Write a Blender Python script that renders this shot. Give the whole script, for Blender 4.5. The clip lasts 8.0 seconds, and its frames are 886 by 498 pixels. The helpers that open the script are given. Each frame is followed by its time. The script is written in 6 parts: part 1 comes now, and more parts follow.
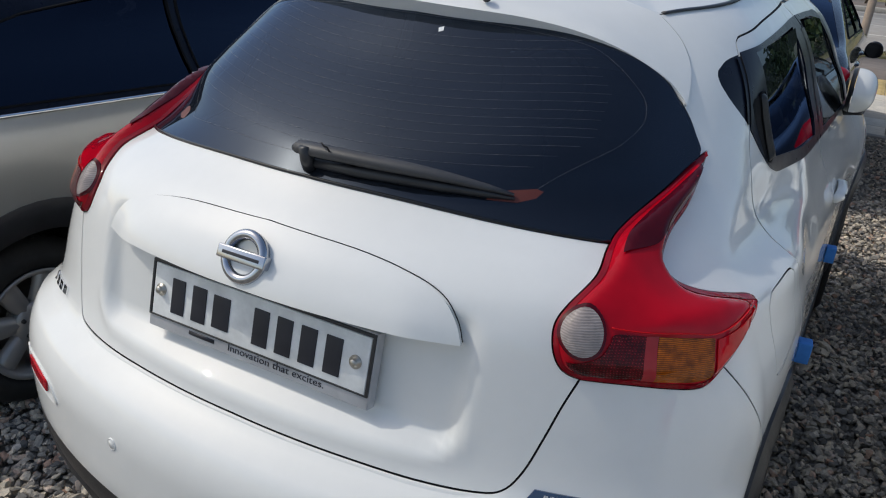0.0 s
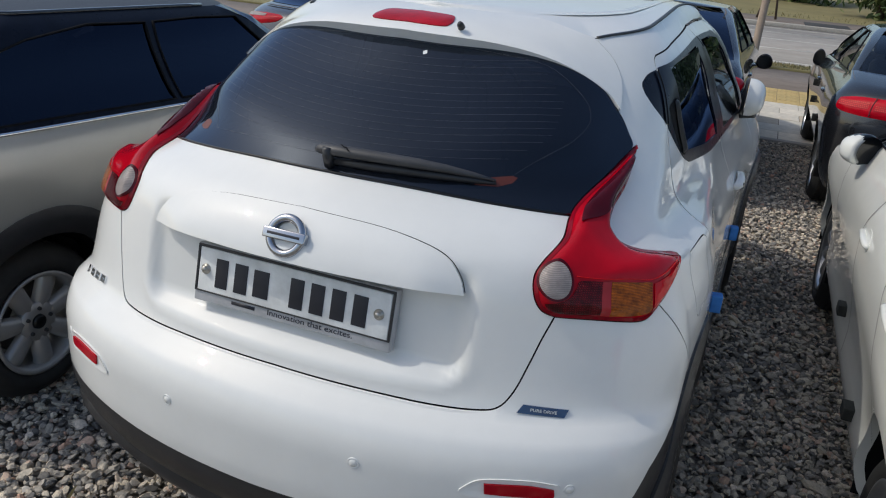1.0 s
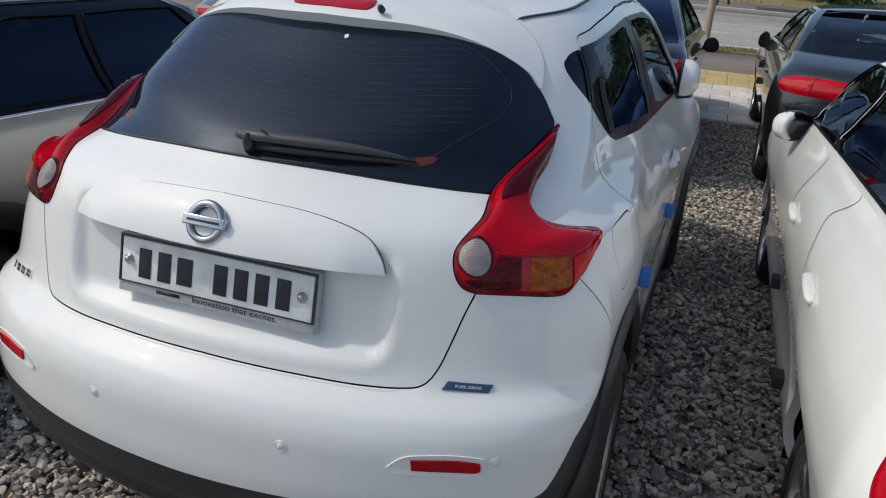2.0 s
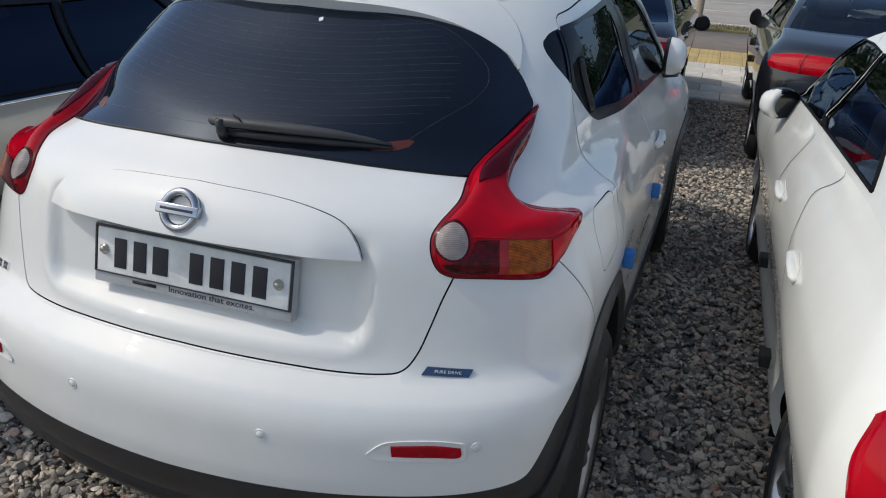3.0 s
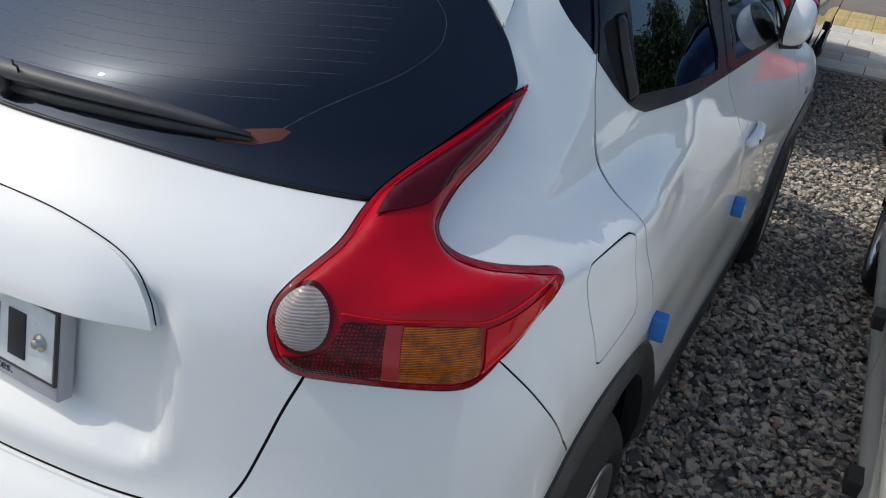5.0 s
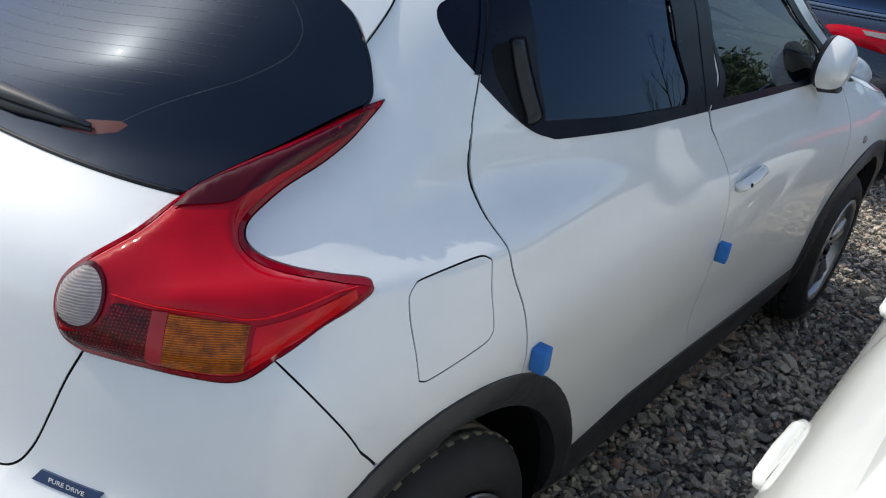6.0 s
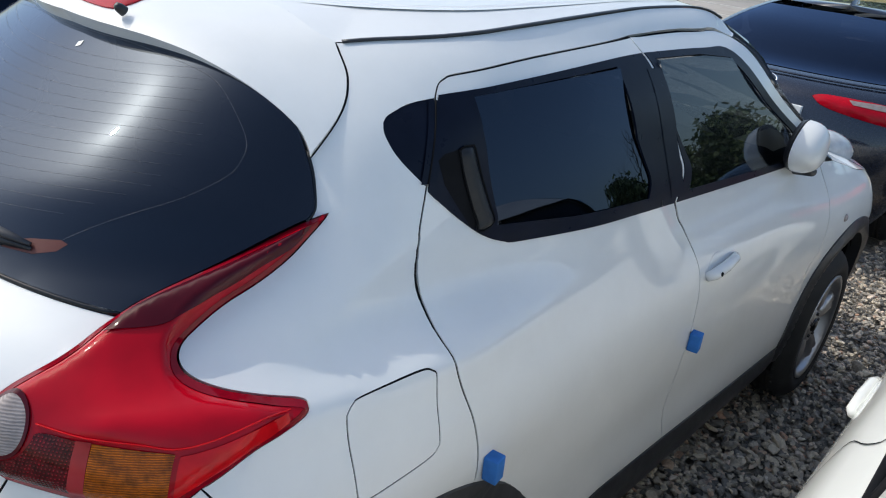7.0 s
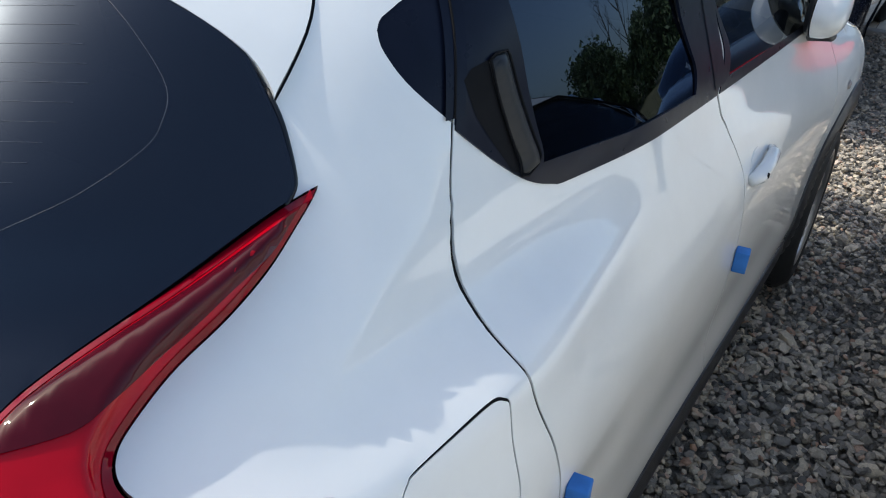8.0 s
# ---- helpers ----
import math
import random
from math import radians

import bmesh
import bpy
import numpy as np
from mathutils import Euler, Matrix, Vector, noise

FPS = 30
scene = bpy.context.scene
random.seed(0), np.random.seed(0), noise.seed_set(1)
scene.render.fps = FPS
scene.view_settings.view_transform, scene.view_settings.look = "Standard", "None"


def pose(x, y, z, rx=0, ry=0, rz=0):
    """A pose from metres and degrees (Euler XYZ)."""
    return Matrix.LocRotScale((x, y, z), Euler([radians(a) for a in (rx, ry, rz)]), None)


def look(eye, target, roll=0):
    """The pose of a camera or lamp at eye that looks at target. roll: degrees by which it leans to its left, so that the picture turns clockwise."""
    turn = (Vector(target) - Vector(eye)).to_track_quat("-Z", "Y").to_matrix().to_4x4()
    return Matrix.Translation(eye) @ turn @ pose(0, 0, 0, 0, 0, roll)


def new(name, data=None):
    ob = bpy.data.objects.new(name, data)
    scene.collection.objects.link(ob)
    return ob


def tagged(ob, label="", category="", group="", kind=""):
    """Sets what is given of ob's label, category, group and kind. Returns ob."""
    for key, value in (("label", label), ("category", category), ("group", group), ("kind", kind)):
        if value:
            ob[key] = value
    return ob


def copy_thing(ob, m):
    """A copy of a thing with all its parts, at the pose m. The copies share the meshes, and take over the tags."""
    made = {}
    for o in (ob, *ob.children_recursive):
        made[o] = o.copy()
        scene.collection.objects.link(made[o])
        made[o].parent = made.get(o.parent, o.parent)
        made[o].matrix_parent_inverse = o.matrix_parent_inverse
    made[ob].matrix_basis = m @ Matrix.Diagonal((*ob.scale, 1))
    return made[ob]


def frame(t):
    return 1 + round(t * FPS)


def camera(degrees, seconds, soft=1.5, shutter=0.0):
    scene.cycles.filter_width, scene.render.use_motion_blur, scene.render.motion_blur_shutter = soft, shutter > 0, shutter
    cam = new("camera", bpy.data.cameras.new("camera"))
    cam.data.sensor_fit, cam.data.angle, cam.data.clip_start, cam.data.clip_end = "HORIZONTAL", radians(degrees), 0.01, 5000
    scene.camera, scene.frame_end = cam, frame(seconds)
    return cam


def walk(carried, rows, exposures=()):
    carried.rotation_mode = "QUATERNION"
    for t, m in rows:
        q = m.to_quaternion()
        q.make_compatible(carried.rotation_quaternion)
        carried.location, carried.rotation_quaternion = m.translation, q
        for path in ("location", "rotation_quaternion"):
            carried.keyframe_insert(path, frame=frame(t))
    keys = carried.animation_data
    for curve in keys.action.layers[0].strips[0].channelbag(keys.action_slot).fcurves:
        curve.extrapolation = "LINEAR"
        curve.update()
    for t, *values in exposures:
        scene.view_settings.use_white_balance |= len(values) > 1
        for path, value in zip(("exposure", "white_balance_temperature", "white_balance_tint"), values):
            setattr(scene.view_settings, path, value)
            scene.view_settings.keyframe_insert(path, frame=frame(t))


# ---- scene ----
# The camera: seconds, place in metres, and degrees to the left, up and of lean.
cam = camera(59.05, 8.0, soft=1.1)
ROWS = [
    (0.0, 0.891, -0.860, 1.676, 26.98, -22.57, 4.93),
    (0.5, 0.865, -1.126, 1.716, 23.45, -21.71, 5.18),
    (1.0, 0.911, -1.288, 1.729, 20.81, -21.03, 5.08),
    (1.5, 0.959, -1.315, 1.726, 19.13, -20.92, 4.69),
    (2.0, 1.017, -1.272, 1.716, 18.21, -21.39, 4.21),
    (2.2, 1.049, -1.262, 1.708, 18.21, -21.70, 3.96),
    (3.3, 1.054, -1.213, 1.717, 17.95, -22.57, 3.14),
    (3.5, 1.043, -1.166, 1.735, 18.29, -22.32, 2.93),
    (4.0, 1.049, -0.921, 1.714, 19.17, -23.11, 3.84),
    (4.2, 1.052, -0.832, 1.707, 19.78, -24.09, 4.49),
    (5.3, 1.160, -0.317, 1.620, 28.95, -28.44, 7.30),
    (5.5, 1.253, -0.288, 1.634, 31.32, -28.36, 7.35),
    (6.0, 1.502, -0.160, 1.673, 37.17, -27.08, 7.58),
    (6.5, 1.583, -0.082, 1.751, 40.62, -24.47, 7.78),
    (7.0, 1.544, -0.059, 1.775, 38.42, -23.43, 7.03),
    (7.5, 1.301, 0.023, 1.711, 33.82, -26.49, 4.95),
    (8.0, 1.132, 0.202, 1.653, 30.71, -30.27, 3.37),
]
EXPOSURES = [(0.0, -0.10, 6450, 7), (4.0, -0.08, 6450, 7), (5.5, 0.30, 6400, 6), (7.0, 0.42, 6400, 6), (7.5, 0.51, 6450, 6), (8.0, 0.70, 6500, 6)]
walk(cam, [(t, pose(x, y, z, 90 + up, 0, left) @ pose(0, 0, 0, 0, 0, lean)) for t, x, y, z, left, up, lean in ROWS], EXPOSURES)
from mathutils.geometry import delaunay_2d_cdt

# ---- light ----
SUN = Vector((-0.640, -0.215, 0.736)).normalized()
world = bpy.data.worlds.new("sky")
scene.world = world
world.use_nodes = True
sky = world.node_tree.nodes.new("ShaderNodeTexSky")
sky.sky_type, sky.sun_disc = "NISHITA", False
sky.sun_elevation, sky.sun_rotation = math.asin(SUN.z), math.atan2(SUN.x, SUN.y)
sky.air_density, sky.dust_density, sky.ozone_density = 1.0, 2.4, 1.0
world.node_tree.links.new(sky.outputs[0], world.node_tree.nodes["Background"].inputs[0])
world.node_tree.nodes["Background"].inputs[1].default_value = 0.15
lamp = new("sun", bpy.data.lights.new("sun", "SUN"))
lamp.data.energy, lamp.data.angle, lamp.data.color = 1.6, radians(0.6), (1.0, 0.945, 0.86)
lamp.matrix_world = look(SUN * 60, (0, 0, 0))


# ---- materials ----
class Nodes:
    """A node material under construction."""

    def __init__(self, name):
        self.mat = bpy.data.materials.new(name)
        self.mat.use_nodes = True
        self.tree = self.mat.node_tree
        self.bsdf = self.tree.nodes["Principled BSDF"]
        self.coord = self.add("ShaderNodeTexCoord")

    def add(self, kind):
        return self.tree.nodes.new(kind)

    def link(self, a, b):
        self.tree.links.new(a, b)

    def noise(self, scale, detail=4.0, rough=0.55, space="Object"):
        node = self.add("ShaderNodeTexNoise")
        node.inputs["Scale"].default_value, node.inputs["Detail"].default_value, node.inputs["Roughness"].default_value = scale, detail, rough
        self.link(self.coord.outputs[space], node.inputs["Vector"])
        return node.outputs["Fac"]

    def ramp(self, fac, stops):
        node = self.add("ShaderNodeValToRGB")
        while len(node.color_ramp.elements) < len(stops):
            node.color_ramp.elements.new(0.5)
        for e, (at, c) in zip(node.color_ramp.elements, stops):
            e.position, e.color = at, (*c, 1)
        self.link(fac, node.inputs[0])
        return node.outputs[0]

    def span(self, fac, lo, hi):
        node = self.add("ShaderNodeMapRange")
        node.inputs["To Min"].default_value, node.inputs["To Max"].default_value = lo, hi
        self.link(fac, node.inputs["Value"])
        return node.outputs[0]

    def bump(self, fac, strength, distance):
        node = self.add("ShaderNodeBump")
        node.inputs["Strength"].default_value, node.inputs["Distance"].default_value = strength, distance
        self.link(fac, node.inputs["Height"])
        self.link(node.outputs[0], self.bsdf.inputs["Normal"])
        return node

    def set(self, **values):
        for key, value in values.items():
            self.bsdf.inputs[key.replace("_", " ")].default_value = value
        return self


def shade(c, k):
    return tuple(min(1.0, v * k) for v in c)


def paint(name, color, rough=0.22, metallic=0.0, flake=0.0, coat=1.0, spec=0.5):
    """Car paint: a soft base under clear lacquer, with faint dust."""
    n = Nodes(name)
    dust = n.noise(7.0, 6.0, 0.65)
    n.link(n.ramp(dust, [(0.35, color), (0.75, shade(color, 0.955))]), n.bsdf.inputs["Base Color"])
    fine = n.noise(90.0, 3.0)
    n.link(n.span(fine, rough - 0.05, rough + 0.08), n.bsdf.inputs["Roughness"])
    n.set(Metallic=metallic, Coat_Weight=coat, Coat_Roughness=0.01, Coat_IOR=1.5, Specular_IOR_Level=spec)
    if flake:
        n.bump(n.noise(1400.0, 1.0), flake, 0.0004)
    return n.mat


def plastic(name, color, rough=0.5, grain=0.15, scale=900.0, coat=0.0, spec=0.5):
    n = Nodes(name)
    worn = n.noise(14.0, 5.0, 0.6)
    n.link(n.ramp(worn, [(0.3, shade(color, 0.85)), (0.7, shade(color, 1.25))]), n.bsdf.inputs["Base Color"])
    n.link(n.span(n.noise(30.0, 4.0), rough - 0.08, rough + 0.08), n.bsdf.inputs["Roughness"])
    n.set(Coat_Weight=coat, Coat_Roughness=0.05, Specular_IOR_Level=spec)
    n.bump(n.noise(scale, 2.0), grain, 0.0006)
    return n.mat


def metal(name, color, rough):
    n = Nodes(name)
    n.set(Metallic=1.0)
    n.link(n.ramp(n.noise(20.0, 5.0), [(0.3, shade(color, 0.9)), (0.7, color)]), n.bsdf.inputs["Base Color"])
    n.link(n.span(n.noise(60.0, 4.0), rough, rough + 0.12), n.bsdf.inputs["Roughness"])
    return n.mat


def tinted(name, tint, smear=0.02, dust=0.010, ior=1.52, veil=0.0, mirror=(0.66, 0.74, 0.86)):
    """Tinted car glass: light passes darkened, the surface mirrors, and a film of dust spreads the light a little."""
    n = Nodes(name)
    n.tree.nodes.remove(n.bsdf)
    clear, gloss, mix, fres = n.add("ShaderNodeBsdfTransparent"), n.add("ShaderNodeBsdfGlossy"), n.add("ShaderNodeMixShader"), n.add("ShaderNodeFresnel")
    haze, film = n.add("ShaderNodeBsdfGlossy"), n.add("ShaderNodeMixShader")
    fres.inputs["IOR"].default_value = ior
    # mirror colours the reflections blue, standing in for a deeper sky
    clear.inputs[0].default_value, gloss.inputs["Color"].default_value, haze.inputs["Color"].default_value = (*tint, 1), (*mirror, 1), (0.75, 0.82, 0.9, 1)
    haze.inputs["Roughness"].default_value = 0.23
    n.link(n.span(n.noise(6.0, 5.0, 0.7), 0.0, smear), gloss.inputs["Roughness"])
    n.link(n.span(n.noise(3.0, 6.0, 0.7), dust * 0.5, dust * 1.5), film.inputs[0])
    n.link(fres.outputs[0], mix.inputs[0])
    n.link(clear.outputs[0], mix.inputs[1])
    n.link(gloss.outputs[0], mix.inputs[2])
    n.link(mix.outputs[0], film.inputs[1])
    n.link(haze.outputs[0], film.inputs[2])
    last = film.outputs[0]
    if veil:
        grime, coat = n.add("ShaderNodeBsdfDiffuse"), n.add("ShaderNodeMixShader")
        grime.inputs["Color"].default_value = (0.46, 0.56, 0.76, 1)
        n.link(n.span(n.noise(2.5, 7.0, 0.7), veil * 0.5, veil * 1.5), coat.inputs[0])
        n.link(last, coat.inputs[1])
        n.link(grime.outputs[0], coat.inputs[2])
        last = coat.outputs[0]
    n.link(last, n.tree.nodes["Material Output"].inputs[0])
    return n.mat


def lens(name, color, rib=0.0, along="Z", period=0.004, rough=0.06, cross=False, blot=18.0, wobble=0.6, tone=0.55, glint=0.0, patch=0.0):
    """Moulded lamp plastic, ribbed inside; the ribs' shade and shine are put into the colour."""
    n = Nodes(name)
    n.set(Coat_Weight=0.45, Coat_Roughness=0.015, Specular_IOR_Level=0.03, Roughness=rough)
    blotch = n.ramp(n.noise(blot, 3.0), [(0.32, shade(color, 0.72)), (0.68, color)])
    n.link(blotch, n.bsdf.inputs["Base Color"])
    if rib:
        w = n.add("ShaderNodeTexWave")
        w.bands_direction = along
        w.inputs["Scale"].default_value, w.inputs["Distortion"].default_value = 0.314 / period, wobble
        n.link(n.coord.outputs["Object"], w.inputs["Vector"])
        height = w.outputs["Fac"]
        if cross:
            v = n.add("ShaderNodeTexWave")
            v.bands_direction = "X"
            v.inputs["Scale"].default_value = 0.314 / period
            n.link(n.coord.outputs["Object"], v.inputs["Vector"])
            m = n.add("ShaderNodeMath")
            m.operation = "MULTIPLY"
            n.link(height, m.inputs[0])
            n.link(v.outputs["Fac"], m.inputs[1])
            height = m.outputs[0]
        n.bump(height, rib, 0.003)
        # base colour painted darker in rib valleys (tone), brighter on crests (glint)
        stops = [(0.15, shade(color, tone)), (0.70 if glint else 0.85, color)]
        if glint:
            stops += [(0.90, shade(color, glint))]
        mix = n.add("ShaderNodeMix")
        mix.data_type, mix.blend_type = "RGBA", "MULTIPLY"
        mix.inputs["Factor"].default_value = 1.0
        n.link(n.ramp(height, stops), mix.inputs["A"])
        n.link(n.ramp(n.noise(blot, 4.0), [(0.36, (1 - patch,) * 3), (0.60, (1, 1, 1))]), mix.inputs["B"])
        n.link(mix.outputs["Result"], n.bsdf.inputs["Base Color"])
    return n.mat


WHITE = paint("pearl_white_paint", (0.82, 0.82, 0.795), 0.5, spec=0.04)
CREAM = paint("solid_white_paint", (0.84, 0.84, 0.79), 0.45, spec=0.1)
SILVER = paint("beige_silver_paint", (0.46, 0.455, 0.42), 0.34, 0.5, 0.25)
NAVY = paint("dark_blue_paint", (0.012, 0.016, 0.030), 0.25, 0.3)
INK = paint("black_paint", (0.010, 0.011, 0.014), 0.22, 0.2)
TRIM = plastic("black_plastic", (0.024, 0.0245, 0.027), 0.42, 0.25, spec=0.5)
SATIN = paint("gloss_black_film", (0.004, 0.0045, 0.006), 0.4, coat=0.75, spec=0.1)
RUBBER = plastic("tyre_rubber", (0.020, 0.020, 0.020), 0.75, 0.4, 300.0)
DUSTY = plastic("dusty_tyre_tread", (0.17, 0.15, 0.11), 0.9, 0.5, 200.0)
DARK = plastic("dark_gap", (0.006, 0.006, 0.007), 0.8, 0.0, spec=0.15)
CLOTH = plastic("dark_seat_cloth", (0.018, 0.018, 0.020), 0.9, 0.4, 400.0)
ALLOY = metal("alloy_silver", (0.50, 0.51, 0.53), 0.30)
GREY_ALLOY = paint("weathered_alloy", (0.42, 0.41, 0.40), 0.35, 0.35, coat=0.5)
CHROME = metal("chrome", (0.85, 0.86, 0.88), 0.05)
GLASS_DARK = tinted("privacy_glass", (0.030, 0.036, 0.048), 0.01, 0.003, 1.48, mirror=(0.46, 0.60, 0.90))
GLASS_DEEP = tinted("deep_privacy_glass", (0.012, 0.016, 0.028), 0.004, 0.001, 1.5, mirror=(0.34, 0.46, 0.78))
INK_ROOF = paint("dark_roof_paint", (0.008, 0.011, 0.022), 0.5, 0.0, coat=0.03)
GLASS = tinted("side_glass", (0.15, 0.17, 0.175))
GLASS_CLEAR = tinted("clear_glass", (0.50, 0.55, 0.55), 0.01, 0.004)
FILM = plastic("satin_navy_black", (0.006, 0.0085, 0.018), 0.30, 0.0, spec=0.14)
REAR_GLASS = tinted("dusty_rear_glass", (0.040, 0.048, 0.062), 0.012, 0.007, veil=0.015, mirror=(0.56, 0.70, 0.95))
RED = lens("red_lens", (0.50, 0.002, 0.014), blot=9.0)
RED_RIM = lens("dark_red_rim", (0.25, 0.002, 0.012))
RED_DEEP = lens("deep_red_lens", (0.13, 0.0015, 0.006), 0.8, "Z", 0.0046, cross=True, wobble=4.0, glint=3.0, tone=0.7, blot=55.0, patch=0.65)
RED_DARK = lens("dark_red_strip", (0.075, 0.002, 0.008))
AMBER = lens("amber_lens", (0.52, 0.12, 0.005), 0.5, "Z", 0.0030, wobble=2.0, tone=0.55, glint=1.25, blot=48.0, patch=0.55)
DIVIDER = lens("pink_divider", (0.42, 0.035, 0.04))
RED_SIDE = lens("bright_red_facet", (0.66, 0.006, 0.012))
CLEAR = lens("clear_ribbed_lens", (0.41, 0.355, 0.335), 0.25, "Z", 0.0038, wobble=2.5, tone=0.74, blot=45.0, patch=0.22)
FOAM = plastic("blue_foam", (0.035, 0.17, 0.50), 0.9, 0.4, 260.0)
BLACK_FOAM = plastic("black_foam", (0.020, 0.022, 0.020), 0.9, 0.4, 260.0)
PLATE_WHITE = plastic("plate_white", (0.72, 0.73, 0.72), 0.4, 0.05)
PLATE_INK = plastic("plate_ink", (0.016, 0.017, 0.025), 0.5, 0.05)
BADGE_BLUE = plastic("badge_blue", (0.006, 0.034, 0.11), 0.25, 0.0, coat=1.0)
ORANGE = plastic("orange_sticker", (0.10, 0.020, 0.013), 0.5, 0.05)
HEATER = plastic("heater_wire", (0.20, 0.20, 0.21), 0.6, 0.0)
CLEAR_WHITE = lens("clear_lamp_cover", (0.60, 0.62, 0.64))


# ---- building ----
def part(name, bm, material, parent=None, label="", smooth=True):
    """Links a bmesh as one mesh object, in world places, under a thing or a part."""
    me = bpy.data.meshes.new(name)
    bm.to_mesh(me)
    bm.free()
    me.materials.append(material)
    me.shade_smooth() if smooth else me.shade_flat()
    ob = new(name, me)
    if parent:
        ob.parent = parent
        ob.matrix_parent_inverse = Matrix.Translation(parent.location).inverted()
    return tagged(ob, label)


def thing(name, at, label, category, group="", kind=""):
    ob = new(name)
    ob.location, ob.empty_display_size = at, 0.1
    return tagged(ob, label, category, group, kind)


def shape(verts, faces):
    bm = bmesh.new()
    vs = [bm.verts.new(v) for v in verts]
    for f in faces:
        if len(set(f)) == len(f):
            try:
                bm.faces.new([vs[i] for i in f])
            except ValueError:
                pass
    return bm


def merge(a, b):
    me = bpy.data.meshes.new("joined")
    b.to_mesh(me)
    b.free()
    a.from_mesh(me)
    bpy.data.meshes.remove(me)
    return a


def box(x0, y0, z0, x1, y1, z1, bevel=0.0, m=None):
    bm = bmesh.new()
    bmesh.ops.create_cube(bm, size=1.0, matrix=Matrix.Translation(((x0 + x1) / 2, (y0 + y1) / 2, (z0 + z1) / 2)) @ Matrix.Diagonal((x1 - x0, y1 - y0, z1 - z0, 1)))
    if bevel:
        bmesh.ops.bevel(bm, geom=bm.edges[:], offset=bevel, segments=3, affect="EDGES", profile=0.5)
    if m is not None:
        bm.transform(m)
    return bm


def housing(radius, deep, m):
    """The dark inside of a wheel arch, open at the foot."""
    bm = lathe([(radius, 0.0), (radius, -deep), (0.1, -deep - 0.02)], m, 40)
    bmesh.ops.bisect_plane(bm, geom=bm.verts[:] + bm.edges[:] + bm.faces[:], plane_co=(0, 0, 0.27), plane_no=(0, 0, 1), clear_inner=True)
    return bm


def lathe(profile, m, n=48):
    """A ring turned from (radius, along) pairs round the local x axis."""
    vs = [(a, r * math.cos(2 * math.pi * i / n), r * math.sin(2 * math.pi * i / n)) for i in range(n) for r, a in profile]
    k = len(profile)
    fs = [(i * k + j, i * k + j + 1, (i + 1) % n * k + j + 1, (i + 1) % n * k + j) for i in range(n) for j in range(k - 1)]
    bm = shape(vs, fs)
    bm.transform(m)
    bmesh.ops.recalc_face_normals(bm, faces=bm.faces[:])
    return bm


def tube(points, radius, n=8, flat=1.0):
    """A tapering bar along points; radius may be a list; flat squeezes it upright."""
    pts = [Vector(p) for p in points]
    rad = radius if isinstance(radius, (list, tuple)) else [radius] * len(pts)
    vs, fs = [], []
    for i, p in enumerate(pts):
        d = (pts[min(i + 1, len(pts) - 1)] - pts[max(i - 1, 0)]).normalized()
        a = d.cross(Vector((0, 0, 1)) if abs(d.z) < 0.95 else Vector((0, 1, 0))).normalized()
        b = d.cross(a)
        vs += [p + rad[i] * (math.cos(2 * math.pi * j / n) * a + flat * math.sin(2 * math.pi * j / n) * b) for j in range(n)]
    for i in range(len(pts) - 1):
        fs += [(i * n + j, i * n + (j + 1) % n, (i + 1) * n + (j + 1) % n, (i + 1) * n + j) for j in range(n)]
    fs += [tuple(range(n))[::-1], tuple(range((len(pts) - 1) * n, len(pts) * n))]
    bm = shape(vs, fs)
    bmesh.ops.recalc_face_normals(bm, faces=bm.faces[:])
    return bm


def curve(points, per=5):
    """A smooth line through points."""
    p = [points[0]] + list(points) + [points[-1]]
    out = []
    for i in range(1, len(p) - 2):
        for j in range(per):
            t = j / per
            out.append(tuple(0.5 * (2 * p[i][c] + (p[i + 1][c] - p[i - 1][c]) * t + (2 * p[i - 1][c] - 5 * p[i][c] + 4 * p[i + 1][c] - p[i + 2][c]) * t * t
                                    + (3 * p[i][c] - p[i - 1][c] - 3 * p[i + 1][c] + p[i + 2][c]) * t ** 3) for c in range(2)))
    return out + [tuple(points[-1])]


def loop(*runs):
    """One closed outline from runs of points, doubled points left out."""
    out = []
    for run in runs:
        for q in run:
            if not out or math.dist(q, out[-1]) > 0.0015:
                out.append(tuple(q))
    if math.dist(out[0], out[-1]) < 0.0015:
        out.pop()
    return out


def mirrored(half):
    """A closed outline from its right half, which runs from one middle point to the other."""
    return loop(half, [(-u, z) for u, z in reversed(half)])


def area(poly):
    return sum(a[0] * b[1] - b[0] * a[1] for a, b in zip(poly, poly[1:] + poly[:1])) / 2


def inset(poly, d):
    """The outline drawn in by d (out, when negative)."""
    s, out, n = math.copysign(1, area(poly)), [], len(poly)
    for i in range(n):
        a, b = Vector(poly[i - 1]), Vector(poly[(i + 1) % n])
        t = (b - a).normalized() * s
        out.append((poly[i][0] - t.y * d, poly[i][1] + t.x * d))
    return out


def resample(poly, step):
    out = []
    for a, b in zip(poly, poly[1:] + poly[:1]):
        k = max(1, math.ceil(math.dist(a, b) / step))
        out += [(a[0] + (b[0] - a[0]) * i / k, a[1] + (b[1] - a[1]) * i / k) for i in range(k)]
    return out


def inside(pts, poly):
    q, hit = np.array(poly), np.zeros(len(pts), bool)
    for (ax, ay), (bx, by) in zip(q, np.roll(q, -1, 0)):
        if ay != by:
            hit ^= ((ay > pts[:, 1]) != (by > pts[:, 1])) & (pts[:, 0] < (bx - ax) * (pts[:, 1] - ay) / (by - ay) + ax)
    return hit


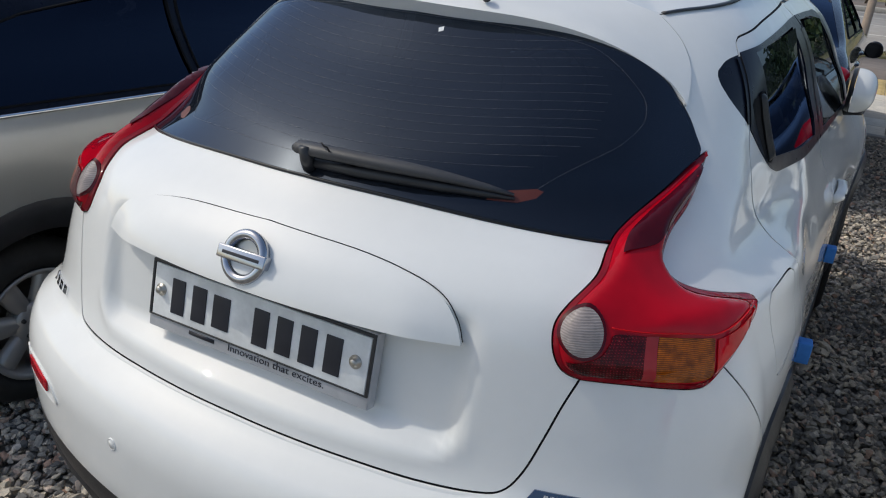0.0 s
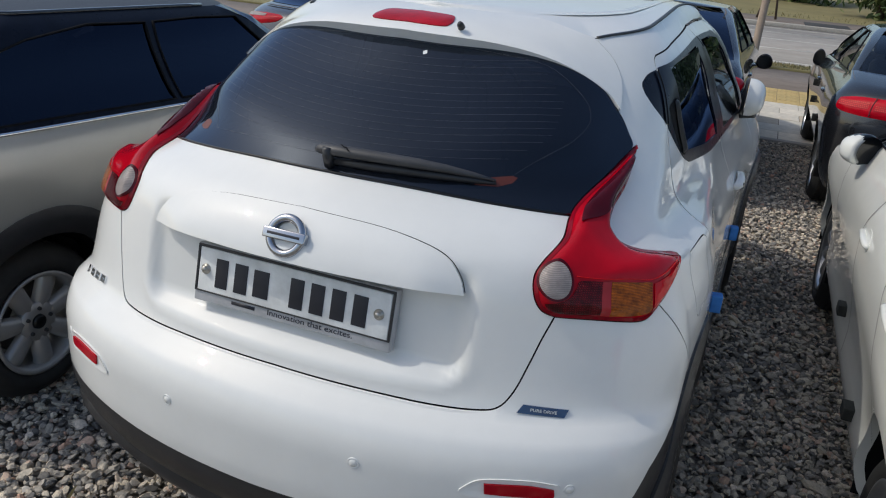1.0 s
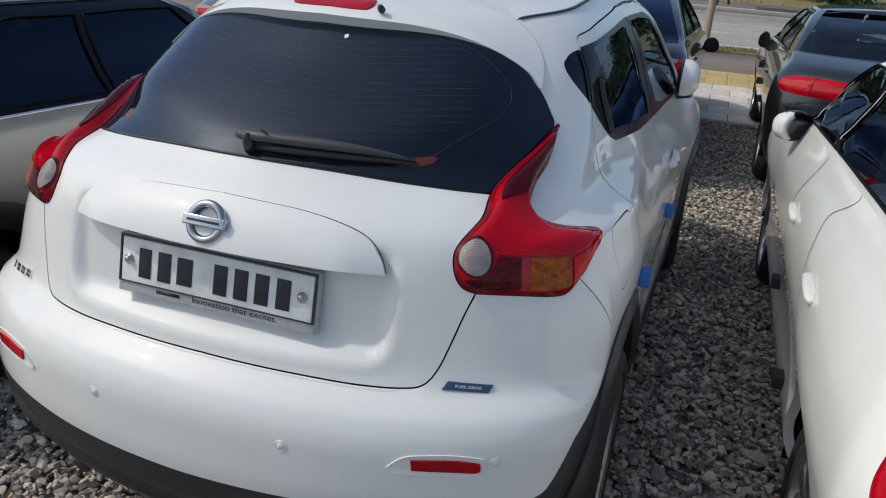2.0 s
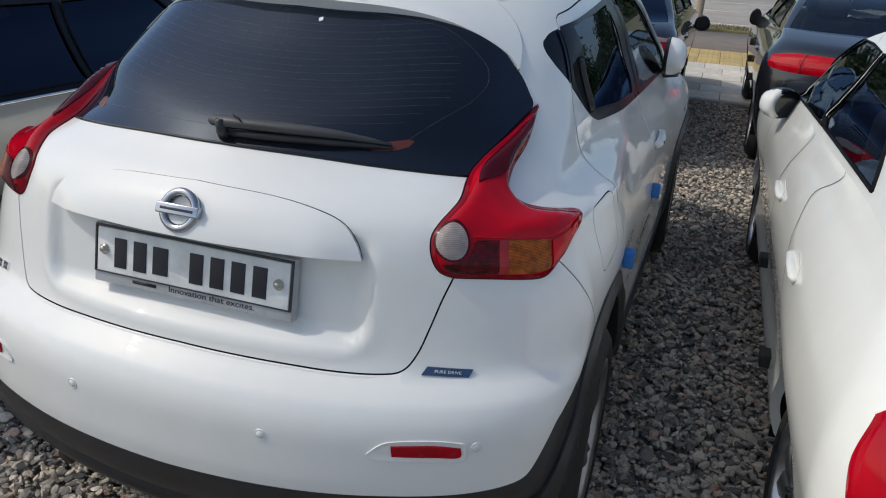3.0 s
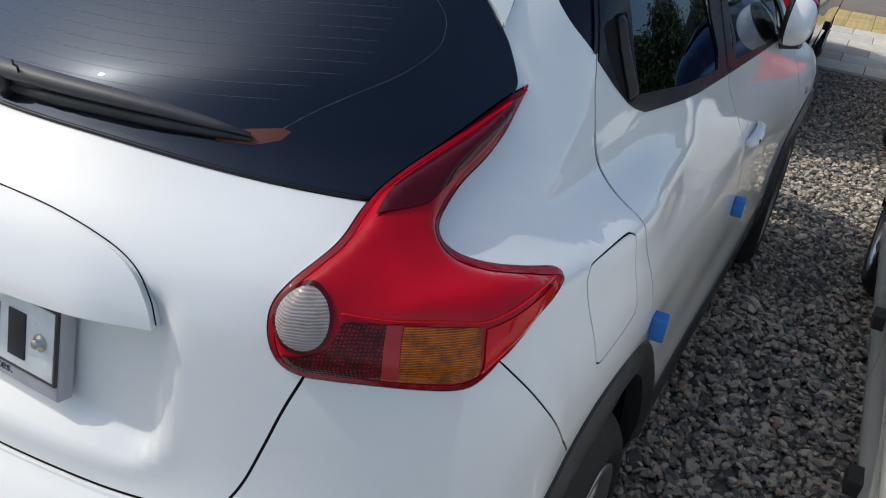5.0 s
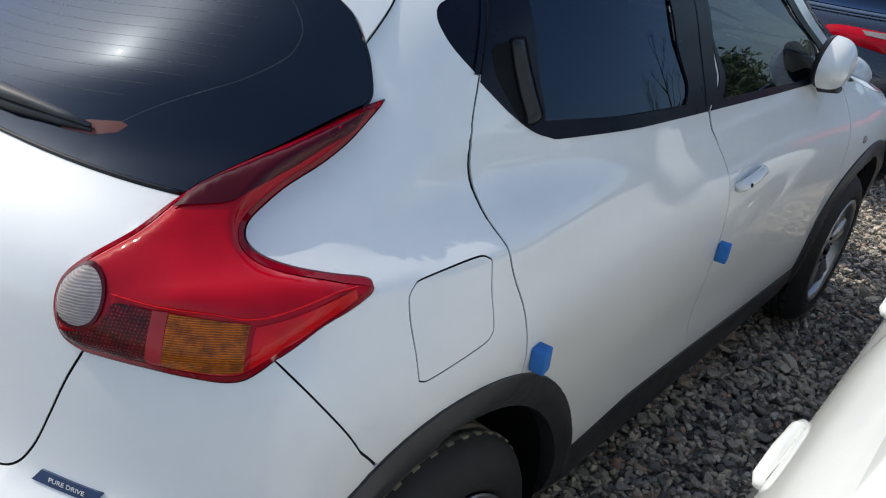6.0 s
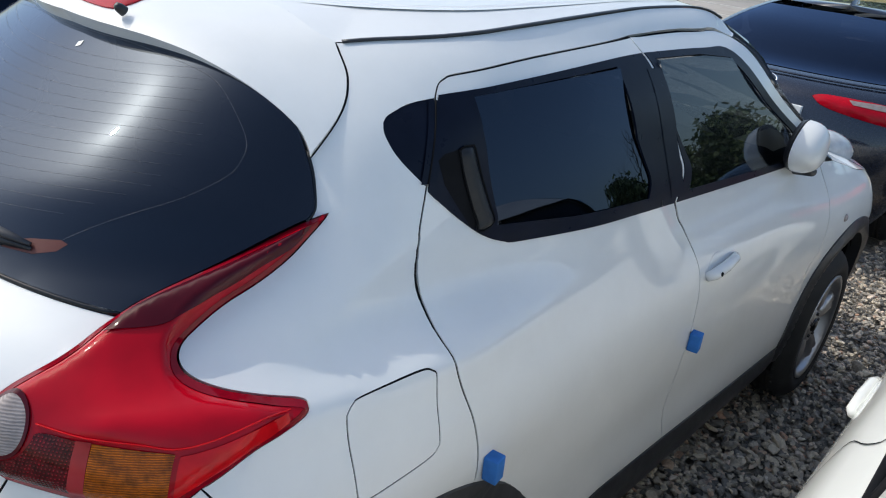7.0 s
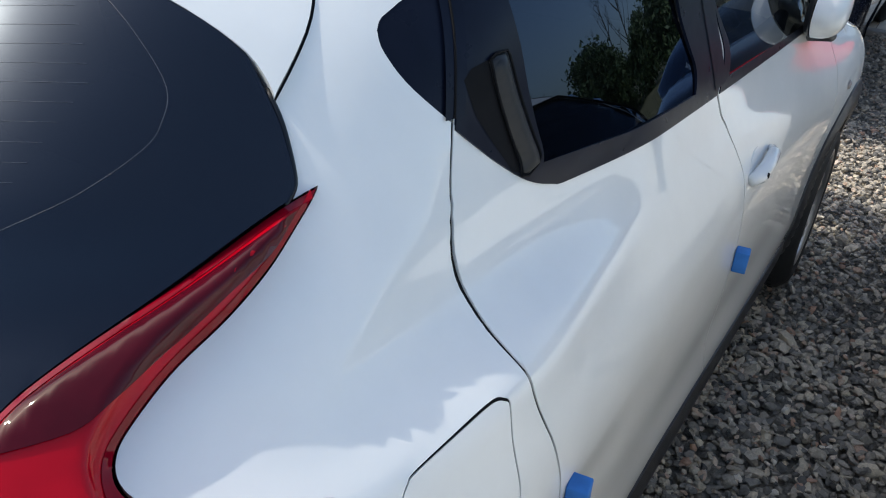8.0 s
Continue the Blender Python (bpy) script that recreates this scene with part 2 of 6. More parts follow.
def gap(pts, line, closed=True):
    """How far each point lies from a line of points."""
    q = np.array(line)
    r = np.roll(q, -1, 0) if closed else q[1:]
    best = np.full(len(pts), 9.0)
    for a, b in zip(q, r):
        d = b - a
        t = np.clip(((pts - a) @ d) / max(d @ d, 1e-12), 0, 1)
        best = np.minimum(best, np.linalg.norm(pts - a - t[:, None] * d, axis=1))
    return best


def table(pairs, soft=0.012):
    """A smooth monotone curve through (key, value) pairs, held flat past its ends, as a quick look-up."""
    ks, vs = [p[0] for p in pairs], [p[1] for p in pairs]
    d = [(vs[i + 1] - vs[i]) / (ks[i + 1] - ks[i]) for i in range(len(ks) - 1)]
    m = [d[0]] + [0 if d[i - 1] * d[i] <= 0 else 2 * d[i - 1] * d[i] / (d[i - 1] + d[i]) for i in range(1, len(d))] + [d[-1]]
    grid = np.arange(ks[0], ks[-1] + 0.001, 0.002)
    val = []
    for k in grid:
        i = max([j for j in range(len(ks) - 1) if ks[j] <= k] or [0])
        h = ks[i + 1] - ks[i]
        t = min(1.0, (k - ks[i]) / h)
        val.append(vs[i] * (1 + 2 * t) * (1 - t) ** 2 + m[i] * h * t * (1 - t) ** 2 + vs[i + 1] * t * t * (3 - 2 * t) + m[i + 1] * h * t * t * (t - 1))
    w = max(1, int(soft / 0.002))
    kern = np.hanning(2 * w + 3)
    val = np.convolve(np.pad(val, w + 1, mode="reflect", reflect_type="odd"), kern / kern.sum(), "valid")
    val, lo, top = val.tolist(), ks[0], len(grid) - 1.001

    def at(k):
        s = min(max((k - lo) * 500, 0.0), top)
        i = int(s)
        return val[i] + (val[i + 1] - val[i]) * (s - i)
    return at


def ramp(a, b, v):
    t = min(1.0, max(0.0, (v - a) / (b - a)))
    return t * t * (3 - 2 * t)


class Skin:
    """A car's skin: at each height a plan contour that rounds the tail, runs along the flank and rounds the nose.
    u runs 0 to 1 from the tail's middle to the flank, on by metres along it, then 0.9 round the nose."""

    def __init__(self, tail_y, tail_b, half_x, nose_y, nose_b, swell, drift=0.0, at=(0.0, 0.0), crown=None, crisp=0.012):
        self.tail_y, self.tail_b, self.half_x, self.nose_y, self.nose_b = table(tail_y, crisp), table(tail_b), table(half_x), table(nose_y), table(nose_b)
        self.swell, self.drift, self.place, self.crown = swell, drift, at, crown or (lambda y, z: 0.0)

    def flank(self, z):
        return self.tail_y(z) + self.tail_b(z)

    def run(self, z):
        return max(0.05, self.nose_y(z) - self.nose_b(z) - self.flank(z))

    def end(self, z):
        return 1.9 + self.run(z)

    def point(self, u, z):
        side, u = (-1 if u < 0 else 1), abs(u)
        ys, run = self.flank(z), self.run(z)
        if u <= 1:
            s, y = math.sin(u * math.pi / 2), ys - self.tail_b(z) * math.cos(u * math.pi / 2)
        elif u <= 1 + run:
            s, y = 1.0, ys + u - 1
        else:
            t = min(1.0, (u - 1 - run) / 0.9) * math.pi / 2
            s, y = math.cos(t), ys + run + self.nose_b(z) * math.sin(t)
        return Vector((self.place[0] + side * (self.half_x(z) + self.swell(y, z)) * s + self.drift * max(0.0, y - 0.4), self.place[1] + y, z + self.crown(y, z)))

    def at(self, u, z, out=0.0):
        p = self.point(u, z)
        if out:
            e = 0.004
            n = (self.point(u + e, z) - self.point(u - e, z)).cross(self.point(u, z + e) - self.point(u, z - e))
            p += n.normalized() * out
        return p

    def f(self, y, z):
        """(u, z) at the place y along the flank, counted from the car's own tail."""
        ys = self.flank(z)
        return (1 + y - ys, z) if y >= ys else (math.acos(min(1.0, max(-1.0, (ys - y) / self.tail_b(z)))) * 2 / math.pi, z)

    def t(self, x, z):
        """(u, z) at the place x on the tail."""
        lo, hi = 0.0, 1.0
        for _ in range(20):
            mid = (lo + hi) / 2
            lo, hi = (mid, hi) if self.point(mid, z).x - self.place[0] < abs(x) else (lo, mid)
        return (math.copysign(lo, x), z)

    def panel(self, outline, step=0.03, out=0.0, holes=(), depth=0.014, side=1, warp=None, trim=0.0):
        """A sheet laid on the skin within an outline, its rim turned in by depth. out: metres off the skin, or a function of
        (u, z, distance from the rim); warp moves each place; trim draws the outline in."""
        rims = [resample(inset(outline, trim) if trim else outline, step)] + [resample(h, step) for h in holes]
        ring = [q for r in rims for q in r]
        lo, hi = np.array(ring).min(0), np.array(ring).max(0)
        grid = np.array([(x, y) for x in np.arange(lo[0] + step / 2, hi[0], step) for y in np.arange(lo[1] + step / 2, hi[1], step)]).reshape(-1, 2)
        keep = inside(grid, rims[0]) & (gap(grid, rims[0]) > 0.45 * step)
        for h in rims[1:]:
            keep &= ~inside(grid, h) & (gap(grid, h) > 0.45 * step)
        pts = ring + [tuple(q) for q in grid[keep]]
        edges, k = [], 0
        for r in rims:
            edges += [(k + i, k + (i + 1) % len(r)) for i in range(len(r))]
            k += len(r)
        flat, _, tris, *_ = delaunay_2d_cdt([Vector(q) for q in pts], edges, [], 0, 1e-6)
        flat = np.array([tuple(q) for q in flat])
        mid = np.array([flat[list(t)].mean(0) for t in tris])
        ok = inside(mid, rims[0])
        for h in rims[1:]:
            ok &= ~inside(mid, h)
        rim_n, c = len(ring), np.array([flat[list(t)] for t in tris])
        e1, e2, e3 = c[:, 1] - c[:, 0], c[:, 2] - c[:, 0], c[:, 2] - c[:, 1]
        long2 = np.maximum.reduce([(e1 ** 2).sum(1), (e2 ** 2).sum(1), (e3 ** 2).sum(1)])
        thin = np.abs(e1[:, 0] * e2[:, 1] - e1[:, 1] * e2[:, 0]) < 0.014 * long2
        ok &= ~(thin & np.array([max(t) < rim_n for t in tris]))
        dist = gap(flat, rims[0])

        def place(u, z, d, sink=0.0):
            o = (out(u, z, d) if callable(out) else out) - sink
            p = self.at(u, z, o)
            return warp(p, u, z) if warp else p
        verts = [place(u, z, d) for (u, z), d in zip(flat, dist)]
        faces = [tuple(t) for t, good in zip(tris, ok) if good]
        if depth:
            for r in rims:
                k = len(verts)
                verts += [place(u, z, 0.0) for u, z in r] + [place(u, z, 0.0, depth) for u, z in r]
                faces += [(k + i, k + (i + 1) % len(r), k + len(r) + (i + 1) % len(r), k + len(r) + i) for i in range(len(r))]
        if side < 0:
            c = self.place[0]
            verts = [(2 * (c + self.drift * max(0.0, v[1] - self.place[1] - 0.4)) - v[0], v[1], v[2]) for v in verts]
            faces = [f[::-1] for f in faces]
        return shape(verts, faces)


# ---- wheels ----
def wheel(parent, x, y, z, r, width, side, spokes, rim_r, rim_mat=None, tread=None, twin=False):
    """A wheel with tyre, rim and spokes; side +1 faces right."""
    rim_mat, tread = rim_mat or ALLOY, tread or RUBBER
    m = Matrix.Translation((x, y, z)) @ Matrix.Diagonal((side, 1, 1, 1))
    hub = part("wheel", lathe([(0.03, -0.02), (0.075, -0.02), (0.078, -0.045), (0.06, -0.06)], m, 24), rim_mat, parent)
    h = width / 2
    tyre = part("tyre", lathe([(rim_r, -0.015), (rim_r + 0.02, 0.004), (rim_r + 0.05, 0.010), (r - 0.045, 0.004), (r - 0.022, -0.012), (r - 0.006, -0.03), (r, -0.05)], m, 56), RUBBER, hub, "black rubber tyre")
    prof = [(r, -0.05)]
    for i in range(5):
        a = -0.05 - (width - 0.08) * i / 5
        w = (width - 0.08) / 5
        prof += [(r, a - w * 0.75), (r - 0.009, a - w * 0.80), (r - 0.009, a - w * 0.95), (r, a - w)]
    bm = lathe(prof + [(r - 0.03, -width + 0.005), (rim_r, -width)], m, 56)
    # cross cuts of the tread
    for i in range(44):
        c = 2 * math.pi * i / 44
        blk = box(-width * 0.28, -0.009, r - 0.006, -0.045, 0.009, r + 0.003)
        blk.transform(m @ Matrix.Rotation(c, 4, "X"))
        merge(bm, blk)
    part("tread", bm, tread, hub)
    part("rim", lathe([(rim_r + 0.004, -0.004), (rim_r + 0.008, 0.004), (rim_r - 0.004, 0.006), (rim_r - 0.014, -0.006), (rim_r - 0.020, -0.05), (rim_r - 0.03, -h), (rim_r - 0.02, -width + 0.02)], m, 56), rim_mat, hub, "silver alloy rim")
    for i in range(spokes):
        for off in ((-0.12, 0.12) if twin else (0.0,)):
            a = 2 * math.pi * i / spokes + 0.3 + off
            c0, c1 = (a - off * 0.7, a) if twin else (a, a)
            w0, w1 = (0.020, 0.024) if twin else (0.030, 0.044)
            pts = [(0.05, c0, -0.030), (rim_r * 0.45, (c0 + c1) / 2, -0.016), (rim_r * 0.8, c1, -0.012), (rim_r - 0.008, c1, -0.020)]
            vs = []
            for k, (rr, ang, d) in enumerate(pts):
                w = w0 + (w1 - w0) * k / 3
                for s, dd in ((-1, d - 0.03), (-0.8, d - 0.004), (0, d + 0.006), (0.8, d - 0.004), (1, d - 0.03)):
                    cy, cz = rr * math.cos(ang) - s * w * math.sin(ang), rr * math.sin(ang) + s * w * math.cos(ang)
                    vs.append((dd, cy, cz))
            fs = [(k * 5 + j, k * 5 + j + 1, k * 5 + j + 6, k * 5 + j + 5) for k in range(3) for j in range(4)]
            sp = shape(vs, fs)
            sp.transform(m)
            bmesh.ops.recalc_face_normals(sp, faces=sp.faces[:])
            part("spoke", sp, rim_mat, hub)
    part("hub_cap", lathe([(0.0, -0.006), (0.020, -0.007), (0.027, -0.012), (0.029, -0.03)], m, 24), SATIN, hub, "black hub cap")
    for i in range(5):
        a = 2 * math.pi * i / 5 + 0.2
        part("wheel_nut", lathe([(0.0, -0.012), (0.007, -0.012), (0.009, -0.03)], m @ Matrix.Translation((0, 0.052 * math.cos(a), 0.052 * math.sin(a))), 10), TRIM, hub)
    part("brake_disc", lathe([(0.06, -0.10), (0.13, -0.10), (0.135, -0.115), (0.06, -0.115)], m, 32), metal("brake_steel", (0.30, 0.28, 0.26), 0.4) if "brake_steel" not in bpy.data.materials else bpy.data.materials["brake_steel"], hub)
    return hub


def arc(sk, cy, cz, r, a0, a1, n=14):
    """An arch on the flank about (y, z), from one angle to another in degrees (0 ahead, 90 up)."""
    return [sk.f(cy + r * math.cos(radians(a0 + (a1 - a0) * i / n)), cz + r * math.sin(radians(a0 + (a1 - a0) * i / n))) for i in range(n + 1)]


# ---- the white crossover ----
HAUNCH = table([(0.84, 0.0), (0.925, 0.010), (1.0, 0.018), (1.07, 0.021), (1.18, 0.016), (1.29, 0.009), (1.42, 0.0)])
HOLLOW = table([(1.062, 0.0), (1.077, 0.003), (1.092, 0.016), (1.115, 0.031), (1.14, 0.036), (1.17, 0.030), (1.22, 0.014), (1.27, 0.004), (1.30, 0.0)])


def crossover_swell(y, z):
    d = z - 1.066
    hip = 0.062 * math.exp(-((y - 0.90) / 0.34) ** 2) * math.exp(-(math.hypot(d, 0.016) - 0.016) / (0.055 if d > 0 else 0.17)) * ramp(0.70, 0.90, z)
    wing = 0.026 * math.exp(-((y - 3.25) / 0.42) ** 2) * math.exp(-((z - 0.86) / 0.20) ** 2)
    waist = -0.009 * math.exp(-((y - 1.85) / 0.55) ** 2) * math.exp(-((z - 0.58) / 0.09) ** 2)
    tuck = -0.055 * max(0.0, 1.75 - y) ** 2 * ramp(1.10, 1.32, z)
    slim = HAUNCH(z) * ramp(0.40, 0.56, y) * ramp(1.5, 1.0, y)
    hollow = HOLLOW(z) * (ramp(0.33, 0.47, y) * ramp(1.45, 0.95, y) + 0.55 * math.exp(-((y - 0.46) / 0.11) ** 2) * ramp(0.30, 0.42, y))
    return hip + wing + waist + tuck - slim - hollow


BODY = Skin(
    tail_y=[(0.20, 0.16), (0.34, 0.06), (0.44, 0.005), (0.56, -0.018), (0.66, -0.019), (0.700, -0.013), (0.735, 0.002), (0.752, 0.014), (0.760, 0.026), (0.768, 0.052), (0.776, 0.068), (0.85, 0.092), (0.95, 0.108), (1.04, 0.120),
            (1.10, 0.140), (1.14, 0.178), (1.18, 0.238), (1.22, 0.290), (1.26, 0.335), (1.30, 0.383), (1.35, 0.446), (1.40, 0.514), (1.44, 0.571), (1.48, 0.630), (1.535, 0.715), (1.56, 0.80), (1.575, 0.90)],
    tail_b=[(0.20, 0.34), (0.45, 0.40), (0.66, 0.40), (0.80, 0.42), (1.05, 0.44), (1.15, 0.50), (1.25, 0.58), (1.35, 0.58), (1.50, 0.55), (1.575, 0.5)],
    half_x=[(0.20, 0.78), (0.30, 0.850), (0.40, 0.880), (0.50, 0.888), (0.66, 0.886), (0.80, 0.883), (0.88, 0.876), (0.95, 0.860), (1.02, 0.830), (1.10, 0.797), (1.20, 0.768),
            (1.30, 0.732), (1.40, 0.696), (1.48, 0.650), (1.53, 0.596), (1.555, 0.545), (1.57, 0.48), (1.575, 0.43)],
    nose_y=[(0.20, 3.95), (0.45, 4.10), (0.70, 4.12), (0.90, 4.02), (0.98, 3.90), (1.03, 3.70), (1.08, 3.42), (1.12, 3.33), (1.22, 3.18), (1.37, 2.92), (1.52, 2.72), (1.56, 2.55), (1.575, 2.40)],
    nose_b=[(0.20, 0.5), (0.9, 0.6), (1.02, 0.5), (1.10, 0.42), (1.5, 0.40), (1.575, 0.3)],
    swell=crossover_swell, drift=0.02, crisp=0.005, crown=lambda y, z: 0.034 * ramp(1.532, 1.560, z) * min(1.0, max(0.0, y - 0.88)) * ramp(2.75, 2.25, y))
F, T = BODY.f, BODY.t
JOINT = 0.0019

# seam lines of the right side, as (u, z)
LAMP_IN = curve([(0.5827, 1.1748), (0.549, 1.1535), (0.515, 1.1305), (0.487, 1.107), (0.471, 1.080), (0.470, 1.040), (0.482, 1.013), (0.508, 1.001)])
LAMP_LOW = curve([(0.508, 1.001), (0.591, 0.996), (0.657, 0.990), (0.717, 0.986), (0.754, 0.992), (0.8006, 1.0137)])
LAMP_OUT = curve([(0.8006, 1.0137), (0.8914, 1.0441), (0.9649, 1.0564), (1.0060, 1.0671), (1.0120, 1.0763), (0.9979, 1.0849), (0.9252, 1.0938), (0.8438, 1.1052), (0.7814, 1.1179), (0.7456, 1.1310), (0.7296, 1.1460), (0.7269, 1.1612), (0.7299, 1.1875), (0.7473, 1.2117), (0.7666, 1.2413), (0.7816, 1.2751), (0.7845, 1.2919)])
LAMP_GLASS = curve([(0.7845, 1.2919), (0.7566, 1.2816), (0.7247, 1.2650), (0.6671, 1.2306), (0.6195, 1.2013), (0.5827, 1.1748)])
GLASS_SIDE = LAMP_GLASS[5:]
SEAM = curve([(0.0, 0.789), (0.181, 0.786), (0.283, 0.783), (0.365, 0.785), (0.404, 0.795), (0.428, 0.831), (0.452, 0.896), (0.478, 0.955), (0.508, 1.001)])
GLASS_LOW = curve([(0.5827, 1.1748), (0.368, 1.194), (0.181, 1.208), (0.0, 1.212)])
GLASS_TOP = curve([(0.7566, 1.2816), (0.7560, 1.2975), (0.7290, 1.3270), (0.6820, 1.3660), (0.5820, 1.4320), (0.446, 1.480), (0.333, 1.505), (0.205, 1.519), (0.0, 1.524)])
LIP = curve([(0.0, 1.497), (0.200, 1.492), (0.300, 1.485), (0.400, 1.470), (0.520, 1.441), (0.622, 1.404), (0.682, 1.366)])
SPOILER_END = curve([(0.682, 1.366), (0.674, 1.435), (0.646, 1.482), (0.597, 1.530)])
SPOILER_TOP = curve([(0.597, 1.530), (0.440, 1.561), (0.290, 1.567), (0.0, 1.572)])
BUMPER_END = curve([(0.8004, 1.0137), (0.8769, 0.9498), (0.9638, 0.8771), (1.0500, 0.8000)])
DOOR_BACK = [F(*q) for q in curve([(0.9310, 0.8150), (0.9130, 0.9380), (0.8770, 1.0565), (0.8868, 1.1262), (0.8940, 1.2002), (0.9483, 1.3238), (1.0030, 1.4320), (1.0300, 1.4700), (1.056, 1.486), (1.105, 1.495), (1.328, 1.514), (1.745, 1.536)])]
MID_LINE = curve([(1.745, 1.536), (1.77, 1.34), (1.797, 1.138), (1.833, 1.077), (1.880, 0.978), (1.862, 0.846), (1.825, 0.60), (1.822, 0.53), (1.846, 0.455)])
DOOR_MID = [F(*q) for q in MID_LINE]
PILLAR = curve([F(1.745, 1.536), F(2.10, 1.538), F(2.32, 1.520), F(2.52, 1.375), F(2.80, 1.215), F(2.905, 1.100)])
DOOR_FRONT = curve([F(2.905, 1.100), F(2.93, 1.0), F(2.90, 0.80), F(2.84, 0.60), F(2.80, 0.44)])
DITCH = curve([(0.597, 1.530), (0.710, 1.540), (1.030, 1.551), (1.450, 1.559), (1.85, 1.561), (2.10, 1.548)])
WHEEL_Y = (0.745, 3.275)
FLARE_BACK = arc(BODY, 0.745, 0.345, 0.490, 188, 112)
FLARE_DOOR = arc(BODY, 0.745, 0.345, 0.490, 68, 14)

car = thing("crossover_car", (0, 2.0, 0), "pearl white compact crossover parked on the grey gravel", "car")


def tailgate_warp(p, u, z):
    """Presses the number-plate recess into the tailgate."""
    x, top = abs(p.x), 1.062
    dx, dz = max(0.0, x - 0.380), max(0.0, 0.888 - z)
    edge = math.hypot(dx, dz) if dx and dz else dx + dz
    mask = ramp(0.062, 0.030, edge) * ramp(1.085, top, z)
    deep = 0.152 + 0.16 * (z - 0.88) + 0.10 * x * x
    p.y += mask * max(0.0, deep - p.y) - 0.0045 * math.exp(-((edge - 0.066) / 0.013) ** 2) * ramp(0.90, 0.86, z)
    return p


tailgate = part("tailgate", BODY.panel(mirrored(loop(SEAM, LAMP_IN[::-1], GLASS_LOW)), 0.014, warp=tailgate_warp, trim=JOINT), WHITE, car)
CHIN = curve([(0.333, 1.034), (0.326, 1.066), (0.300, 1.100), (0.246, 1.121), (0.151, 1.137), (0.0, 1.144)])
garnish_line = mirrored(loop([(0.0, 1.040), (0.15, 1.038), (0.28, 1.034), (0.333, 1.032)], CHIN))
part("garnish", BODY.panel(garnish_line, 0.012, out=lambda u, z, d: 0.009 + 0.020 * ramp(1.140 - 0.035 * (u / 0.33) ** 4, 1.035, z) * ramp(0.345, 0.24, abs(u)), depth=0.045), WHITE, tailgate)


def pane_out(u, z, d=0.0):
    """The pane is flatter across its middle than the skin."""
    v = (min(abs(u), 0.74) / 0.74) ** 1.6
    tilt = 0.12 * (1.365 - z) if z < 1.365 else 0.0048 * math.tanh((1.365 - z) / 0.04)
    return 0.002 + (0.022 * math.sin(math.pi * v) ** 2 - 0.011 * math.cos(math.pi / 2 * min(1.0, abs(u) / 0.48)) ** 2 * ramp(1.53, 1.40, z) + tilt) * ramp(1.205, 1.30, z)


rear_glass = part("rear_window", BODY.panel(mirrored(loop(GLASS_LOW[::-1], GLASS_SIDE[::-1], GLASS_TOP)), 0.0165, out=pane_out, trim=0.002, depth=0.006), REAR_GLASS, tailgate, "dark tinted rear window")
GLASS_EDGE = mirrored(loop([(0.0, 1.243), (0.25, 1.238), (0.40, 1.226)], curve([(0.40, 1.226), (0.450, 1.250), (0.545, 1.290), (0.584, 1.325), (0.588, 1.350), (0.560, 1.385), (0.450, 1.447), (0.36, 1.470)]), curve([(0.36, 1.470), (0.2, 1.491), (0.0, 1.495)])))
part("window_border", BODY.panel(inset(mirrored(loop(GLASS_LOW[::-1], GLASS_SIDE[::-1], GLASS_TOP)), 0.004), 0.024, out=lambda u, z, d: pane_out(u, z) - 0.005, holes=[GLASS_EDGE], depth=0.0), SATIN, rear_glass, "black printed glass border")
for i in range(15):
    z = 1.262 + 0.0145 * i
    w = 0.50 - 0.08 * max(0.0, z - 1.38) / 0.07 - 0.10 * max(0.0, 1.30 - z) / 0.04
    part("heater_wire", tube([BODY.at(x, z, pane_out(x, z) + 0.0006) for x in np.linspace(-w, w, 25)], 0.00013, 4), HEATER, rear_glass)
part("border_line", tube([BODY.at(u, z, pane_out(u, z) + 0.0006) for u, z in resample(GLASS_EDGE, 0.015)], 0.00016, 4), HEATER, rear_glass)


def lip_out(u, z, d):
    return 0.002 + (0.009 + 0.015 * ramp(0.66, 0.42, abs(u))) * math.exp(-(gap(np.array([(abs(u), z)]), LIP, False)[0] / 0.045) ** 2)


spoiler = part("spoiler", BODY.panel(mirrored(loop(LIP, SPOILER_END, [(u, z + 0.0016) for u, z in SPOILER_TOP])), 0.008, out=lip_out, depth=0.040, trim=JOINT), WHITE, car)
BRAKE = mirrored(curve([(0.0, 1.519), (0.110, 1.518), (0.132, 1.526), (0.134, 1.540), (0.112, 1.550), (0.0, 1.553)]))
brake = part("high_brake_lamp", BODY.panel(BRAKE, 0.012, out=lambda u, z, d: lip_out(u, z, d) + 0.003 + 0.004 * ramp(0, 0.012, d), depth=0.012), RED, spoiler, "red high-level brake lamp")
bm = lathe([(0.0, 0.016), (0.006, 0.015), (0.009, 0.008), (0.010, -0.004)], Matrix.Translation(BODY.at(0.172, 1.513, 0.034)) @ Vector((0, -0.8, 0.6)).to_track_quat("X", "Z").to_matrix().to_4x4(), 16)
part("washer_nozzle", bm, TRIM, spoiler, "black washer nozzle")

